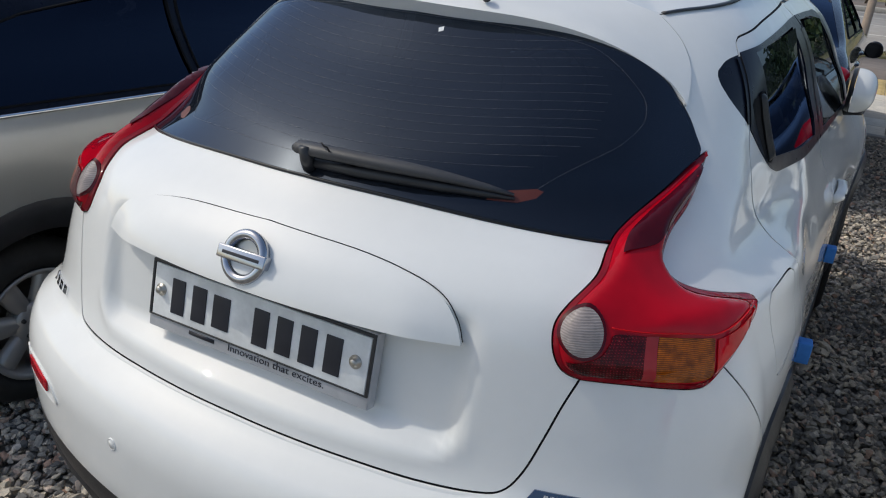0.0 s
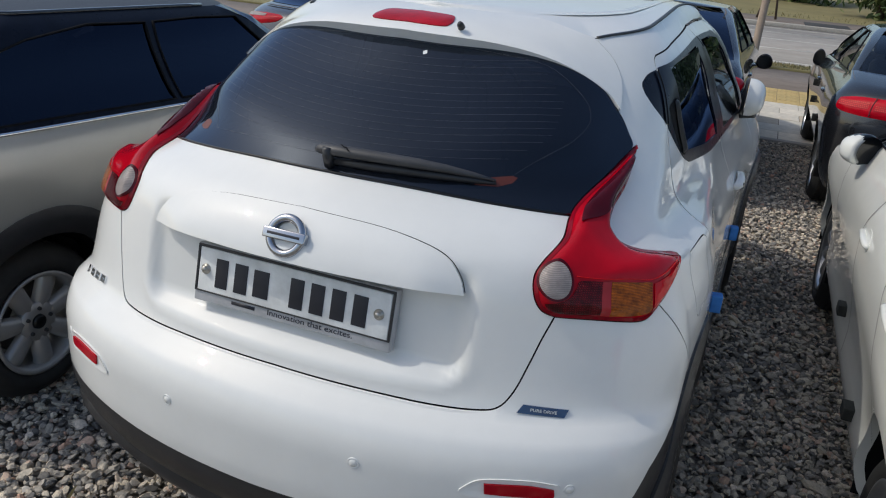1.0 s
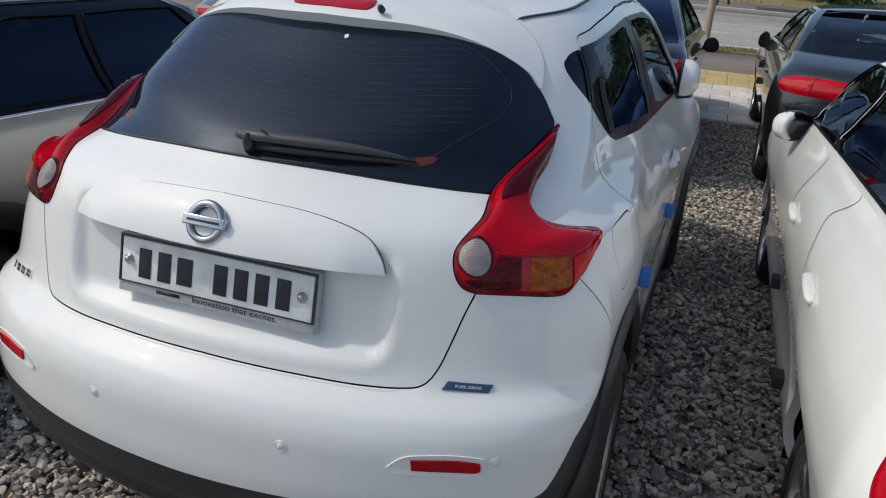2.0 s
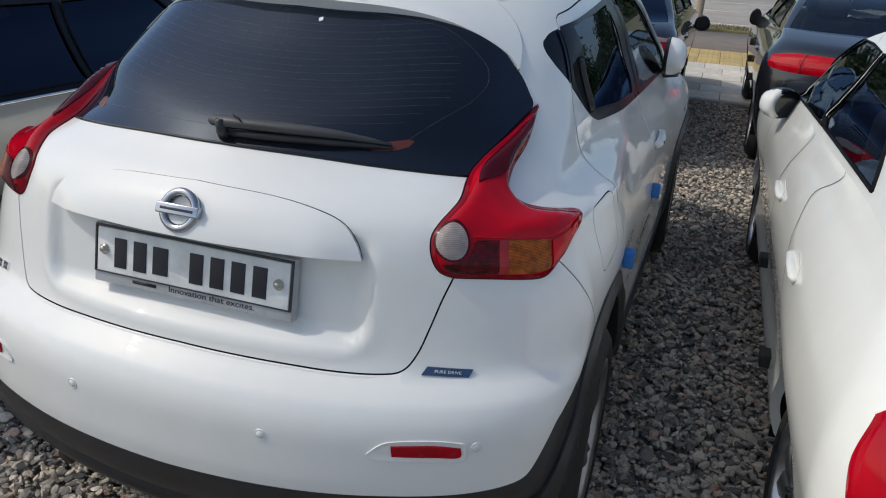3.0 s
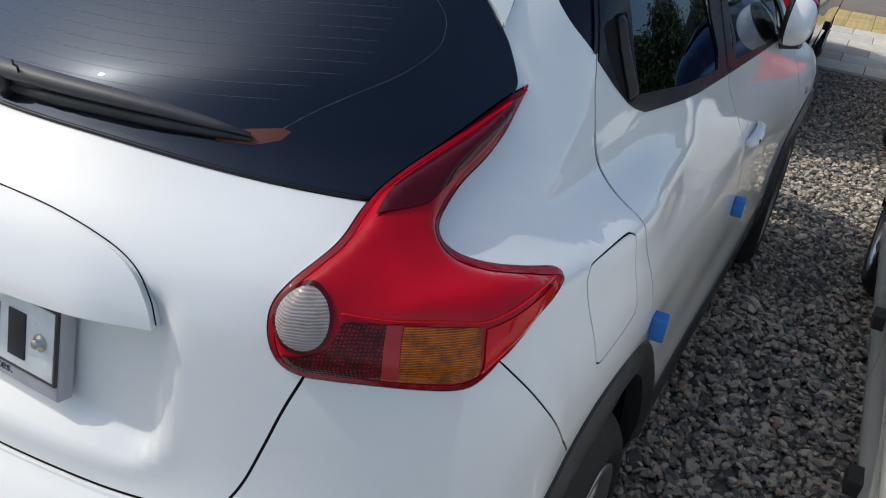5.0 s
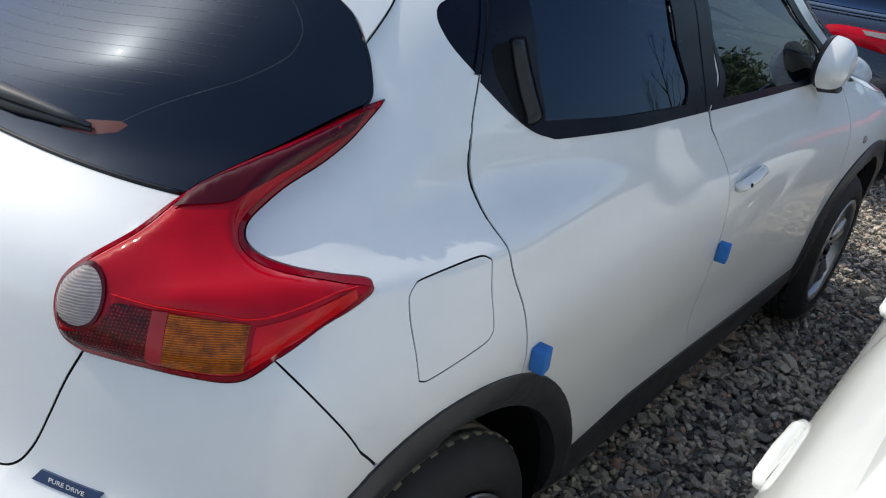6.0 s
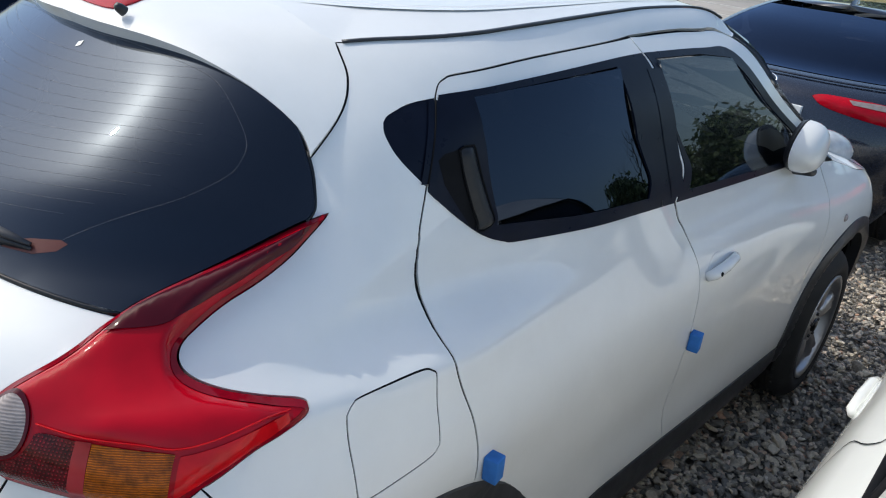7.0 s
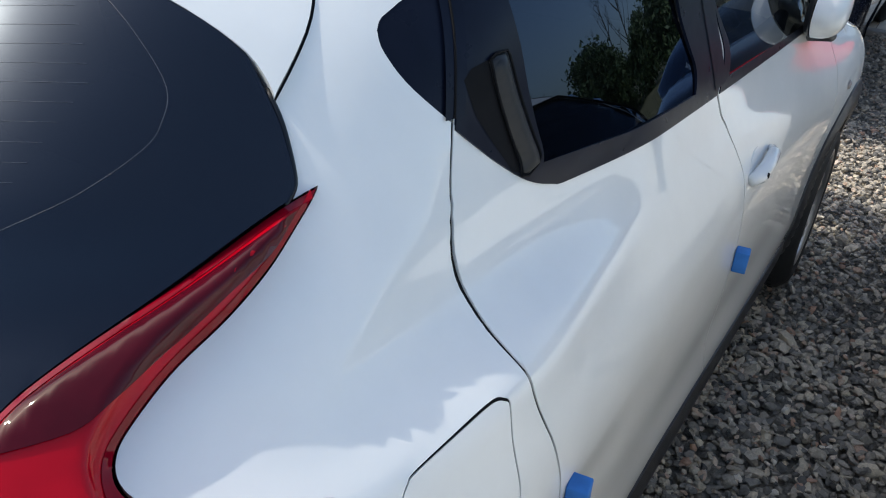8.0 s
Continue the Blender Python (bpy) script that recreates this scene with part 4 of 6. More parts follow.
for i, w in enumerate((0.020, 0.030, 0.030, 0.026)):
    u0, z0 = -0.668 + 0.044 * i, 0.772 + 0.006 * i
    hole = [(u0 + 0.008, z0 + 0.008), (u0 + w - 0.004, z0 + 0.009), (u0 + w - 0.004, z0 + 0.014), (u0 + 0.008, z0 + 0.013)]
    part("model_letter", BODY.panel([(u0, z0), (u0 + w, z0 + 0.003), (u0 + w, z0 + 0.022), (u0, z0 + 0.019)], 0.008, out=0.005, holes=[hole]), CHROME, bumper, "chrome model lettering block")

# rear wiper
ARM = plastic("worn_wiper_plastic", (0.045, 0.045, 0.048), 0.5, 0.3)
W = lambda u, z, o: BODY.at(u, z, o + 0.5 * pane_out(u, z))
wiper = part("rear_wiper", tube([W(-0.022, 1.2405, 0.024), W(-0.018, 1.2405, 0.028), W(0.03, 1.2405, 0.030), W(0.12, 1.240, 0.030), W(0.20, 1.238, 0.028), W(0.262, 1.235, 0.024), W(0.33, 1.230, 0.016), W(0.378, 1.226, 0.009)], [0.015, 0.0185, 0.019, 0.018, 0.0165, 0.0135, 0.009, 0.004], 14, 0.72), ARM, tailgate, "grey-black rear wiper arm")
part("wiper_blade", tube([W(-0.005, 1.229, 0.008), W(0.10, 1.2295, 0.010), W(0.25, 1.2275, 0.010), W(0.33, 1.225, 0.008), W(0.380, 1.223, 0.004)], [0.008, 0.010, 0.009, 0.007, 0.003], 8, 1.1), TRIM, wiper)
part("arm_joint", tube([W(0.035, 1.2445, 0.050), W(0.042, 1.2405, 0.051), W(0.050, 1.2395, 0.051), W(0.056, 1.2345, 0.049)], 0.0016, 6), DARK, wiper)
part("wiper_pivot", tube([W(0.003, 1.226, 0.0), W(0.003, 1.228, 0.02), W(0.003, 1.236, 0.045)], [0.015, 0.013, 0.011], 16), TRIM, wiper)
for outline in ([(0.330, 1.220), (0.338, 1.228), (0.370, 1.233), (0.418, 1.236), (0.432, 1.233), (0.420, 1.225), (0.385, 1.219)], [(-0.510, 1.214), (-0.500, 1.226), (-0.475, 1.231), (-0.452, 1.228), (-0.446, 1.216), (-0.470, 1.211)]):
    part("sticker", BODY.panel(outline, 0.01, out=lambda u, z, d: pane_out(u, z) + 0.0008, depth=0.0), ORANGE, rear_glass, "orange sticker on the rear window")
part("label_strip", BODY.panel([(0.079, 1.477), (0.090, 1.480), (0.094, 1.473), (0.084, 1.470)], 0.01, out=lambda u, z, d: pane_out(u, z) + 0.0008, depth=0.0), PLATE_WHITE, rear_glass)

GRIP = plastic("black_grip", (0.014, 0.0145, 0.016), 0.45, 0.2, spec=0.35)

# doors: handles, foam guards, mirrors, repeaters
for s in (1, -1):
    flip = Matrix.Identity(4) if s > 0 else Matrix.Diagonal((-1, 1, 1, 1))
    rear = [o for o in car.children if o.name.startswith("rear_door")][0 if s > 0 else 1]
    front = [o for o in car.children if o.name.startswith("front_door")][0 if s > 0 else 1]
    part("handle_recess", BODY.panel([(0.934, 1.360), (0.940, 1.370), (0.972, 1.375), (1.176, 1.230), (1.150, 1.236), (1.0, 1.318)], 0.02, out=0.0030, side=s, depth=0.0), DARK, rear)
    part("door_handle", BODY.panel(loop([(0.972, 1.372), (0.978, 1.3765), (1.000, 1.3765), (1.010, 1.371), (1.212, 1.236), (1.214, 1.230), (1.204, 1.2245), (1.184, 1.228)]), 0.006, out=lambda u, z, d: 0.006 + 0.009 * ramp(0, 0.008, d), side=s, depth=0.012), GRIP, rear, "black handle beside the window")
    rim = [BODY.at(u, z, 0.006) for u, z in resample([(0.970, 1.374), (0.978, 1.379), (1.002, 1.379), (1.013, 1.373), (1.215, 1.237), (1.217, 1.229), (1.205, 1.222), (1.182, 1.226)], 0.012)]
    rim = tube(rim + rim[:1], 0.0019, 5)
    rim.transform(flip)
    part("handle_edge", rim, DARK, rear)
    cup = BODY.panel([(2.455 + 0.060 * math.cos(a), 0.955 + 0.034 * math.sin(a)) for a in np.linspace(0, 2 * math.pi, 25)[:-1]], 0.01, out=lambda u, z, d: 0.0015 - 0.0005 * d, side=s, depth=0.002)
    part("handle_cup", cup, WHITE, front)
    strap = tube([BODY.at(2.376, 0.942, 0.004), BODY.at(2.395, 0.945, 0.016), BODY.at(2.46, 0.952, 0.022), BODY.at(2.53, 0.958, 0.019), BODY.at(2.565, 0.960, 0.006)], [0.014, 0.018, 0.017, 0.015, 0.010], 12, 0.8)
    strap.transform(flip)
    part("door_handle", strap, WHITE, front, "white pull handle")
    lock = lathe([(0.0, 0.0), (0.006, 0.0), (0.007, -0.004)], Matrix.Translation(BODY.at(2.408, 0.944, 0.036)), 12)
    lock.transform(flip)
    part("lock", lock, DARK, front)
    # folded mirror
    vs, fs = [], []
    for i in range(13):
        a = math.pi / 2 * i / 12
        for j in range(28):
            b = 2 * math.pi * j / 28
            k = math.sin(a) ** 0.75
            vs.append((0.858 + 0.078 * math.cos(a) ** 0.8, 2.575 + 0.100 * k * math.cos(b) * (1.0 - 0.12 * math.sin(b)), 1.205 + 0.084 * k * math.sin(b) * (1 + 0.18 * math.cos(b))))
    fs = [(i * 28 + j, i * 28 + (j + 1) % 28, (i + 1) * 28 + (j + 1) % 28, (i + 1) * 28 + j) for i in range(12) for j in range(28)]
    cap = shape(vs, fs)
    cap.transform(flip)
    bmesh.ops.recalc_face_normals(cap, faces=cap.faces[:])
    mirror = part("wing_mirror", cap, WHITE, front, "white folded wing mirror")
    back = shape([(v[0] - 0.004, v[1], v[2]) for v in vs[-28:]] + [(0.840, 2.575 + (v[1] - 2.575) * 0.94, 1.205 + (v[2] - 1.205) * 0.94) for v in vs[-28:]], [(j, (j + 1) % 28, 28 + (j + 1) % 28, 28 + j) for j in range(28)] + [tuple(range(28, 56))])
    back.transform(flip)
    part("mirror_rim", back, TRIM, mirror)
    arm = tube([(0.80, 2.66, 1.110), (0.85, 2.65, 1.116), (0.905, 2.62, 1.124)], [0.034, 0.030, 0.020], 12, 0.7)
    arm.transform(flip)
    part("mirror_arm", arm, TRIM, mirror)
    rep = lathe([(0.0, 0.008), (0.008, 0.008), (0.013, 0.005), (0.016, 0.0)], Matrix.Translation(BODY.at(3.575, 0.875, 0.0)), 20)
    rep.transform(flip)
    part("side_repeater", rep, CLEAR, car, "round clear side repeater")
    pod = bmesh.new()
    bmesh.ops.create_uvsphere(pod, u_segments=24, v_segments=14, radius=1.0, matrix=flip @ Matrix.Translation((0.72, 3.46, 1.035)) @ Matrix.Rotation(radians(-14), 4, "X") @ Matrix.Diagonal((0.11, 0.20, 0.075, 1)))
    part("position_lamp", pod, CLEAR_WHITE, car, "bulging clear lamp on the front wing")
for u, z, lab in ((1.450, 0.832, ""), (2.385, 0.774, "")):
    a = BODY.at(u, z, 0.014)
    part("foam_guard", box(-0.015, -0.016, -0.027, 0.016, 0.016, 0.027, 0.003, Matrix.Translation(a) @ Matrix.Rotation(radians(8), 4, "Z") @ Matrix.Rotation(radians(4), 4, "X")), FOAM, car, "blue foam guard stuck to the door edge")

# wheels
for s in (1, -1):
    for cy in WHEEL_Y:
        wheel(car, s * 0.898 + 0.02 * max(0.0, cy - 0.4), cy, 0.340, 0.340, 0.215, s, 5, 0.226, tread=DUSTY if cy < 1 else RUBBER, twin=True)

# cabin
cabin = part("cabin_tub", box(-0.70, 0.55, 0.45, 0.70, 3.1, 0.52, 0.02), CLOTH, car)
for x in (-0.705, 0.705):
    part("door_card", box(x - 0.02, 0.60, 0.5, x + 0.02, 3.0, 1.10, 0.015), CLOTH, car)
part("parcel_shelf", box(-0.62, 0.42, 1.08, 0.62, 0.98, 1.10, 0.008), CLOTH, car)
part("headlining", box(-0.42, 0.95, 1.525, 0.42, 2.4, 1.54, 0.005), plastic("grey_headlining", (0.16, 0.155, 0.15), 0.95, 0.2), car)
for y, xs in ((1.05, (-0.46, 0.0, 0.46)), (1.95, (-0.37, 0.40))):
    for x in xs:
        seat = part("seat", merge(box(-0.21, 0.0, -0.08, 0.21, 0.50, 0.08, 0.05, Matrix.Translation((x, y, 0.68))), box(-0.22, -0.07, 0.0, 0.22, 0.07, 0.60, 0.06, Matrix.Translation((x, y + 0.02, 0.66)) @ Matrix.Rotation(radians(14), 4, "X"))), CLOTH, car, "dark cloth seat")
        part("head_restraint", box(-0.12, -0.05, 0.0, 0.12, 0.04, 0.15, 0.04, Matrix.Translation((x, y - 0.16, 1.245))), CLOTH, seat)
part("dashboard", box(-0.68, 2.62, 0.75, 0.68, 3.15, 1.06, 0.08), CLOTH, car)
part("steering_wheel", lathe([(0.175, 0.0), (0.185, 0.014), (0.195, 0.0), (0.185, -0.014), (0.175, 0.0)], Matrix.Translation((-0.37, 2.50, 1.03)) @ Matrix.Rotation(radians(65), 4, "X") @ Matrix.Rotation(radians(90), 4, "Y"), 40), TRIM, car, "black steering wheel")

bm = tube([(-0.50, 0.62, 0.27), (-0.50, 0.30, 0.265), (-0.50, 0.17, 0.245)], [0.030, 0.030, 0.027], 16)
part("exhaust_pipe", bm, metal("sooty_steel", (0.10, 0.095, 0.09), 0.5), car, "dark exhaust pipe below the bumper")
part("floor_pan", box(-0.72, 0.35, 0.22, 0.76, 3.75, 0.26, 0.02), DARK, car)


# ---- the neighbouring cars ----
def plain_swell(wheels):
    def swell(y, z):
        return sum(0.014 * math.exp(-((y - w) / 0.40) ** 2) * math.exp(-((z - 0.72) / 0.14) ** 2) for w in wheels) - 0.05 * ramp(0.6, -0.2, y) * ramp(0.95, 1.2, z)
    return swell


def neighbour(name, label, coat_mat, at, tail, half, nose, wheels, belt, roof_z, pillars, glass_u, wheel_r=0.32, spokes=10, side_glass=None, roof_mat=None, rear_glass_z=None, frame_mat=None, rim_mat=None, tail_b=None, nose_b=None, back_glass=None, screen_glass=None, rake=0.45, rail=0.045):
    """A parked car: body, doors' seams, windows, roof, wheels and handles. belt, roof_z: heights of the window band at tail and nose;
    pillars: places along the flank of the window's ends and posts."""
    sk = Skin(tail, tail_b or [(0.2, 0.35), (0.7, 0.42), (1.05, 0.45), (1.2, 0.5), (1.45, 0.4)], half, nose, nose_b or [(0.2, 0.5), (0.8, 0.6), (1.0, 0.5), (1.45, 0.35)], plain_swell(wheels), 0.0, at)
    me = thing(name, (at[0], at[1] + 2.0, 0), label, "car")
    side_glass, roof_mat = side_glass or GLASS_DARK, roof_mat or coat_mat
    wr, wf = wheels
    b0, b1 = belt
    g0, g1 = rear_glass_z or (b0, roof_z - 0.03)
    lo = 0.24
    beltline = [sk.f(y, b0 + (b1 - b0) * i / 10) for i, y in enumerate(np.linspace(pillars[0], pillars[-1], 11))]
    foot = wheel_r + 0.065
    body_line = loop([(0.0, lo)], [sk.f(wr - foot - 0.015, lo)], arc(sk, wr, wheel_r, foot, 195, -15, 20), [sk.f(wf - foot - 0.015, lo)], arc(sk, wf, wheel_r, foot, 195, -15, 20), [(sk.end(lo), lo)],
                     [(sk.end(z), z) for z in np.linspace(lo + 0.1, b1, 8)], beltline[::-1], [(glass_u, g0), (0.0, g0)])
    green = loop(beltline, [(1.06 + sk.run(z), z) for z in np.linspace(b1, roof_z, 6)], [(1.0 + sk.run(roof_z) * k, roof_z) for k in (0.8, 0.6, 0.4, 0.2, 0.0)], [(glass_u * 0.9, roof_z), (glass_u * 0.9, g1)], [(glass_u, g0)])
    w0, w1 = roof_z - rail, 0.022
    band = []
    for k in range(len(pillars) - 1):
        y0, y1 = pillars[k] + (0.06 if k == 0 else 0.022), pillars[k + 1] - (0.05 if k == len(pillars) - 2 else 0.022)
        zb = lambda y: b0 + (b1 - b0) * (y - pillars[0]) / (pillars[-1] - pillars[0]) + w1
        rows = [sk.f(y0, zb(y0)), sk.f((y0 + y1) / 2, zb((y0 + y1) / 2)), sk.f(y1, zb(y1))]
        top0, top1 = (max(y0 + 0.22, sk.flank(w0) + 0.06) if k == 0 else y0 - 0.02), (y1 - 0.02 if k < len(pillars) - 2 else y1 - rake)
        up = w0 if k == 0 and top1 > top0 else w0
        rows += [sk.f(max(top1, top0 + 0.05), up), sk.f((max(top1, top0 + 0.05) + top0) / 2, up + 0.006), sk.f(top0, up - (0.03 if k == 0 else 0.0))]
        band.append(loop(rows))
    for s in (1, -1):
        bm = sk.panel(body_line, 0.045, side=s, depth=0.03)
        gm = sk.panel(green, 0.035, holes=band, side=s, depth=0.004)
        if s > 0:
            body_bm, green_bm = bm, gm
        else:
            merge(body_bm, bm)
            merge(green_bm, gm)
    body = part("body", body_bm, coat_mat, me)
    part("cabin_frame", green_bm, frame_mat or coat_mat, me)
    for s in (1, -1):
        for pane in band:
            part("side_window", sk.panel(pane, 0.05, out=-0.003, side=s, depth=0.0), side_glass, me, "dark side window")
            ring = [sk.at(u, z, 0.002) for u, z in resample(pane, 0.03)]
            ring = [Vector((q.x if s > 0 else 2 * at[0] - q.x, q.y, q.z)) for q in ring]
            part("window_seal", tube(ring + ring[:1], 0.007, 6, 0.5), DARK, me)
        for w in wheels:
            part("wheel_housing", housing(foot + 0.01, 0.28, Matrix.Translation((at[0] + s * (sk.half_x(0.6) - 0.03), at[1] + w, wheel_r)) @ Matrix.Diagonal((s, 1, 1, 1))), DARK, me)
    part("rear_window", sk.panel(mirrored(loop([(0.0, g0), (glass_u * 0.6, g0), (glass_u, g0)], [(glass_u * 0.9, g1)], [(0.0, g1 + 0.01)])), 0.04, out=-0.002, trim=0.004, depth=0.0), back_glass or GLASS_DARK, me, "dark rear window")
    ws = loop([(1.06 + sk.run(z), z) for z in np.linspace(b1, roof_z, 8)], [(sk.end(z), z) for z in np.linspace(roof_z, b1, 8)])
    bm = sk.panel(ws, 0.06, depth=0.0)
    part("windscreen", merge(bm, sk.panel(ws, 0.06, depth=0.0, side=-1)), screen_glass or GLASS, me)
    rim_z = roof_z
    rim = [sk.point(u, rim_z) for u in np.linspace(0, sk.end(rim_z), 50)]
    bm = bmesh.new()
    for s in (1, -1):
        merge(bm, shape([(at[0] + s * (q.x - at[0]) * k, q.y, q.z + 0.035 * (1 - k * k)) for q in rim for k in (1, 0.8, 0.55, 0.3, 0)], [(5 * i + j, 5 * i + 5 + j, 5 * i + 6 + j, 5 * i + 1 + j)[::s] for i in range(49) for j in range(4)]))
    part("roof", bm, roof_mat, me)
    for s in (1, -1):
        for w in wheels:
            wheel(me, at[0] + s * (sk.half_x(0.5) - 0.03), at[1] + w, wheel_r, wheel_r, 0.20, s, spokes, wheel_r - 0.105, rim_mat)
    part("cabin_tub", box(at[0] - 0.66, at[1] + 0.9, 0.45, at[0] + 0.66, at[1] + 3.2, 0.52), CLOTH, me)
    for y, xs in ((1.75, (-0.36, 0.36)), (2.55, (-0.37, 0.37)))[: 2 if name != "compact_car" else 1]:
        for x in xs:
            seat = part("seat", merge(box(-0.22, 0.0, -0.08, 0.22, 0.5, 0.08, 0.05, Matrix.Translation((at[0] + x, at[1] + y, 0.62))), box(-0.22, -0.07, 0.0, 0.22, 0.07, 0.58, 0.06, Matrix.Translation((at[0] + x, at[1] + y, 0.58)) @ Matrix.Rotation(radians(12), 4, "X"))), CLOTH, me)
            part("head_restraint", box(-0.13, -0.05, 0.0, 0.13, 0.05, 0.17, 0.04, Matrix.Translation((at[0] + x, at[1] + y - 0.13, 1.13))), CLOTH, seat)
    part("dashboard", box(at[0] - 0.66, at[1] + 3.1, 0.7, at[0] + 0.66, at[1] + 3.5, 1.0, 0.06), CLOTH, me)
    return me, sk, body


def seam(sk, points, parent, side, wide=0.0025, material=None):
    """A shut line: a thin dark groove strip on the skin."""
    line = curve(points, 8)
    left = [sk.at(u - wide, z, 0.0012) for u, z in line]
    right = [sk.at(u + wide, z, 0.0012) for u, z in line]
    if side < 0:
        left, right = [Vector((2 * sk.place[0] - v.x, v.y, v.z)) for v in left], [Vector((2 * sk.place[0] - v.x, v.y, v.z)) for v in right]
    k = len(line)
    return part("shut_line", shape(left + right, [(i, i + 1, k + i + 1, k + i) for i in range(k - 1)]), material or DARK, parent)


def handle(sk, y, z, parent, side, material, long=0.20):
    """A pull handle over a shallow cup."""
    u = sk.f(y, z)[0]
    pts = [sk.at(u - long / 2, z - 0.004, 0.002), sk.at(u - long / 2 + 0.02, z - 0.002, 0.007), sk.at(u, z, 0.010), sk.at(u + long / 2 - 0.02, z + 0.002, 0.007), sk.at(u + long / 2, z + 0.004, 0.002)]
    bm = tube(pts, [0.010, 0.014, 0.013, 0.013, 0.009], 12, 0.8)
    if side < 0:
        bm.transform(Matrix.Translation((2 * sk.place[0], 0, 0)) @ Matrix.Diagonal((-1, 1, 1, 1)))
        bmesh.ops.reverse_faces(bm, faces=bm.faces[:])
    part("door_handle", bm, material, parent)
    cup = sk.panel([(u + 0.085 * math.cos(a) - 0.01, z + 0.036 * math.sin(a)) for a in np.linspace(0, 2 * math.pi, 25)[:-1]], 0.02, out=0.0015, side=side, depth=0.002)
    part("handle_cup", cup, material, parent)


def wing_mirror(centre, side, cap_mat, parent, label, size=(0.105, 0.075, 0.070), turn=0.0, split=None):
    """An opened wing mirror: a rounded shell, its glass facing the tail."""
    bm = bmesh.new()
    bmesh.ops.create_uvsphere(bm, u_segments=24, v_segments=14, radius=1.0)
    for v in bm.verts:
        x, y, z = v.co
        y = min(y, 0.0) * 0.25 + max(y, 0.0)
        v.co = (side * (x * size[0] * (1 - 0.15 * z)), y * size[1] * 1.3, math.copysign(abs(z) ** 0.8, z) * size[2])
    spin = Matrix.Translation(centre) @ Matrix.Rotation(radians(turn * side), 4, "Z")
    bm.transform(spin)
    bmesh.ops.recalc_face_normals(bm, faces=bm.faces[:])
    g = bmesh.new()
    if split is not None:
        g.free()
        inner, g = bm.copy(), bmesh.new()
        away = spin.to_3x3() @ Vector((side, 0, 0))
        outside = lambda f: (f.calc_center_median() - Vector(centre)).dot(away) > split * size[0]
        bmesh.ops.delete(bm, geom=[f for f in bm.faces if not outside(f)], context="FACES")
        bmesh.ops.delete(inner, geom=[f for f in inner.faces if outside(f)], context="FACES")
    m = part("wing_mirror", bm, cap_mat, parent, label)
    if split is not None:
        part("mirror_shell", inner, SATIN, m, "black inner shell")
    bmesh.ops.create_circle(g, cap_ends=True, segments=28, radius=1.0, matrix=spin @ Matrix.Translation((0, -size[1] * 0.36, 0)) @ Matrix.Diagonal((size[0] * 0.88, 1, size[2] * 0.86, 1)) @ Matrix.Rotation(radians(90), 4, "X"))
    part("mirror_shroud", g, SATIN, m, "black mirror housing face")
    part("mirror_arm", tube([(centre[0] - side * 0.17, centre[1] + 0.03, centre[2] - 0.06), (centre[0] - side * 0.10, centre[1] + 0.03, centre[2] - 0.05), (centre[0] - side * 0.05, centre[1] + 0.01, centre[2] - 0.03)], [0.035, 0.028, 0.024], 12, 0.7), SATIN, m)
    return m


SEDAN_NOSE = [(0.2, 4.45), (0.5, 4.60), (0.75, 4.55), (0.88, 4.35), (0.95, 3.95), (0.99, 3.65), (1.03, 3.50), (1.15, 3.30), (1.30, 3.0), (1.40, 2.75), (1.45, 2.55)]

# white saloon
white, sk, body = neighbour("white_saloon", "white saloon with a black-shrouded mirror parked on gravel", CREAM, (2.275, -0.28),
                            tail=[(0.2, 0.14), (0.45, 0.02), (0.7, 0.0), (0.95, 0.04), (1.05, 0.12), (1.10, 0.30), (1.13, 0.55), (1.20, 0.72), (1.30, 0.96), (1.42, 1.35), (1.48, 1.6)],
                            half=[(0.2, 0.76), (0.30, 0.845), (0.42, 0.875), (0.50, 0.872), (0.62, 0.886), (0.78, 0.912), (0.88, 0.908), (0.96, 0.885), (1.05, 0.845), (1.12, 0.795), (1.25, 0.745), (1.37, 0.69), (1.45, 0.61), (1.48, 0.50)],
                            nose=[(z + 0.03 if z > 1.2 else z, y) for z, y in SEDAN_NOSE], wheels=(0.96, 3.64), belt=(1.125, 1.045), roof_z=1.46, pillars=(1.12, 2.12, 3.20), rake=0.60, rail=0.075, glass_u=0.78, side_glass=GLASS_CLEAR, screen_glass=GLASS_CLEAR, spokes=10,
                            tail_b=[(0.2, 0.35), (0.7, 0.42), (1.05, 0.42), (1.2, 0.34), (1.48, 0.28)])
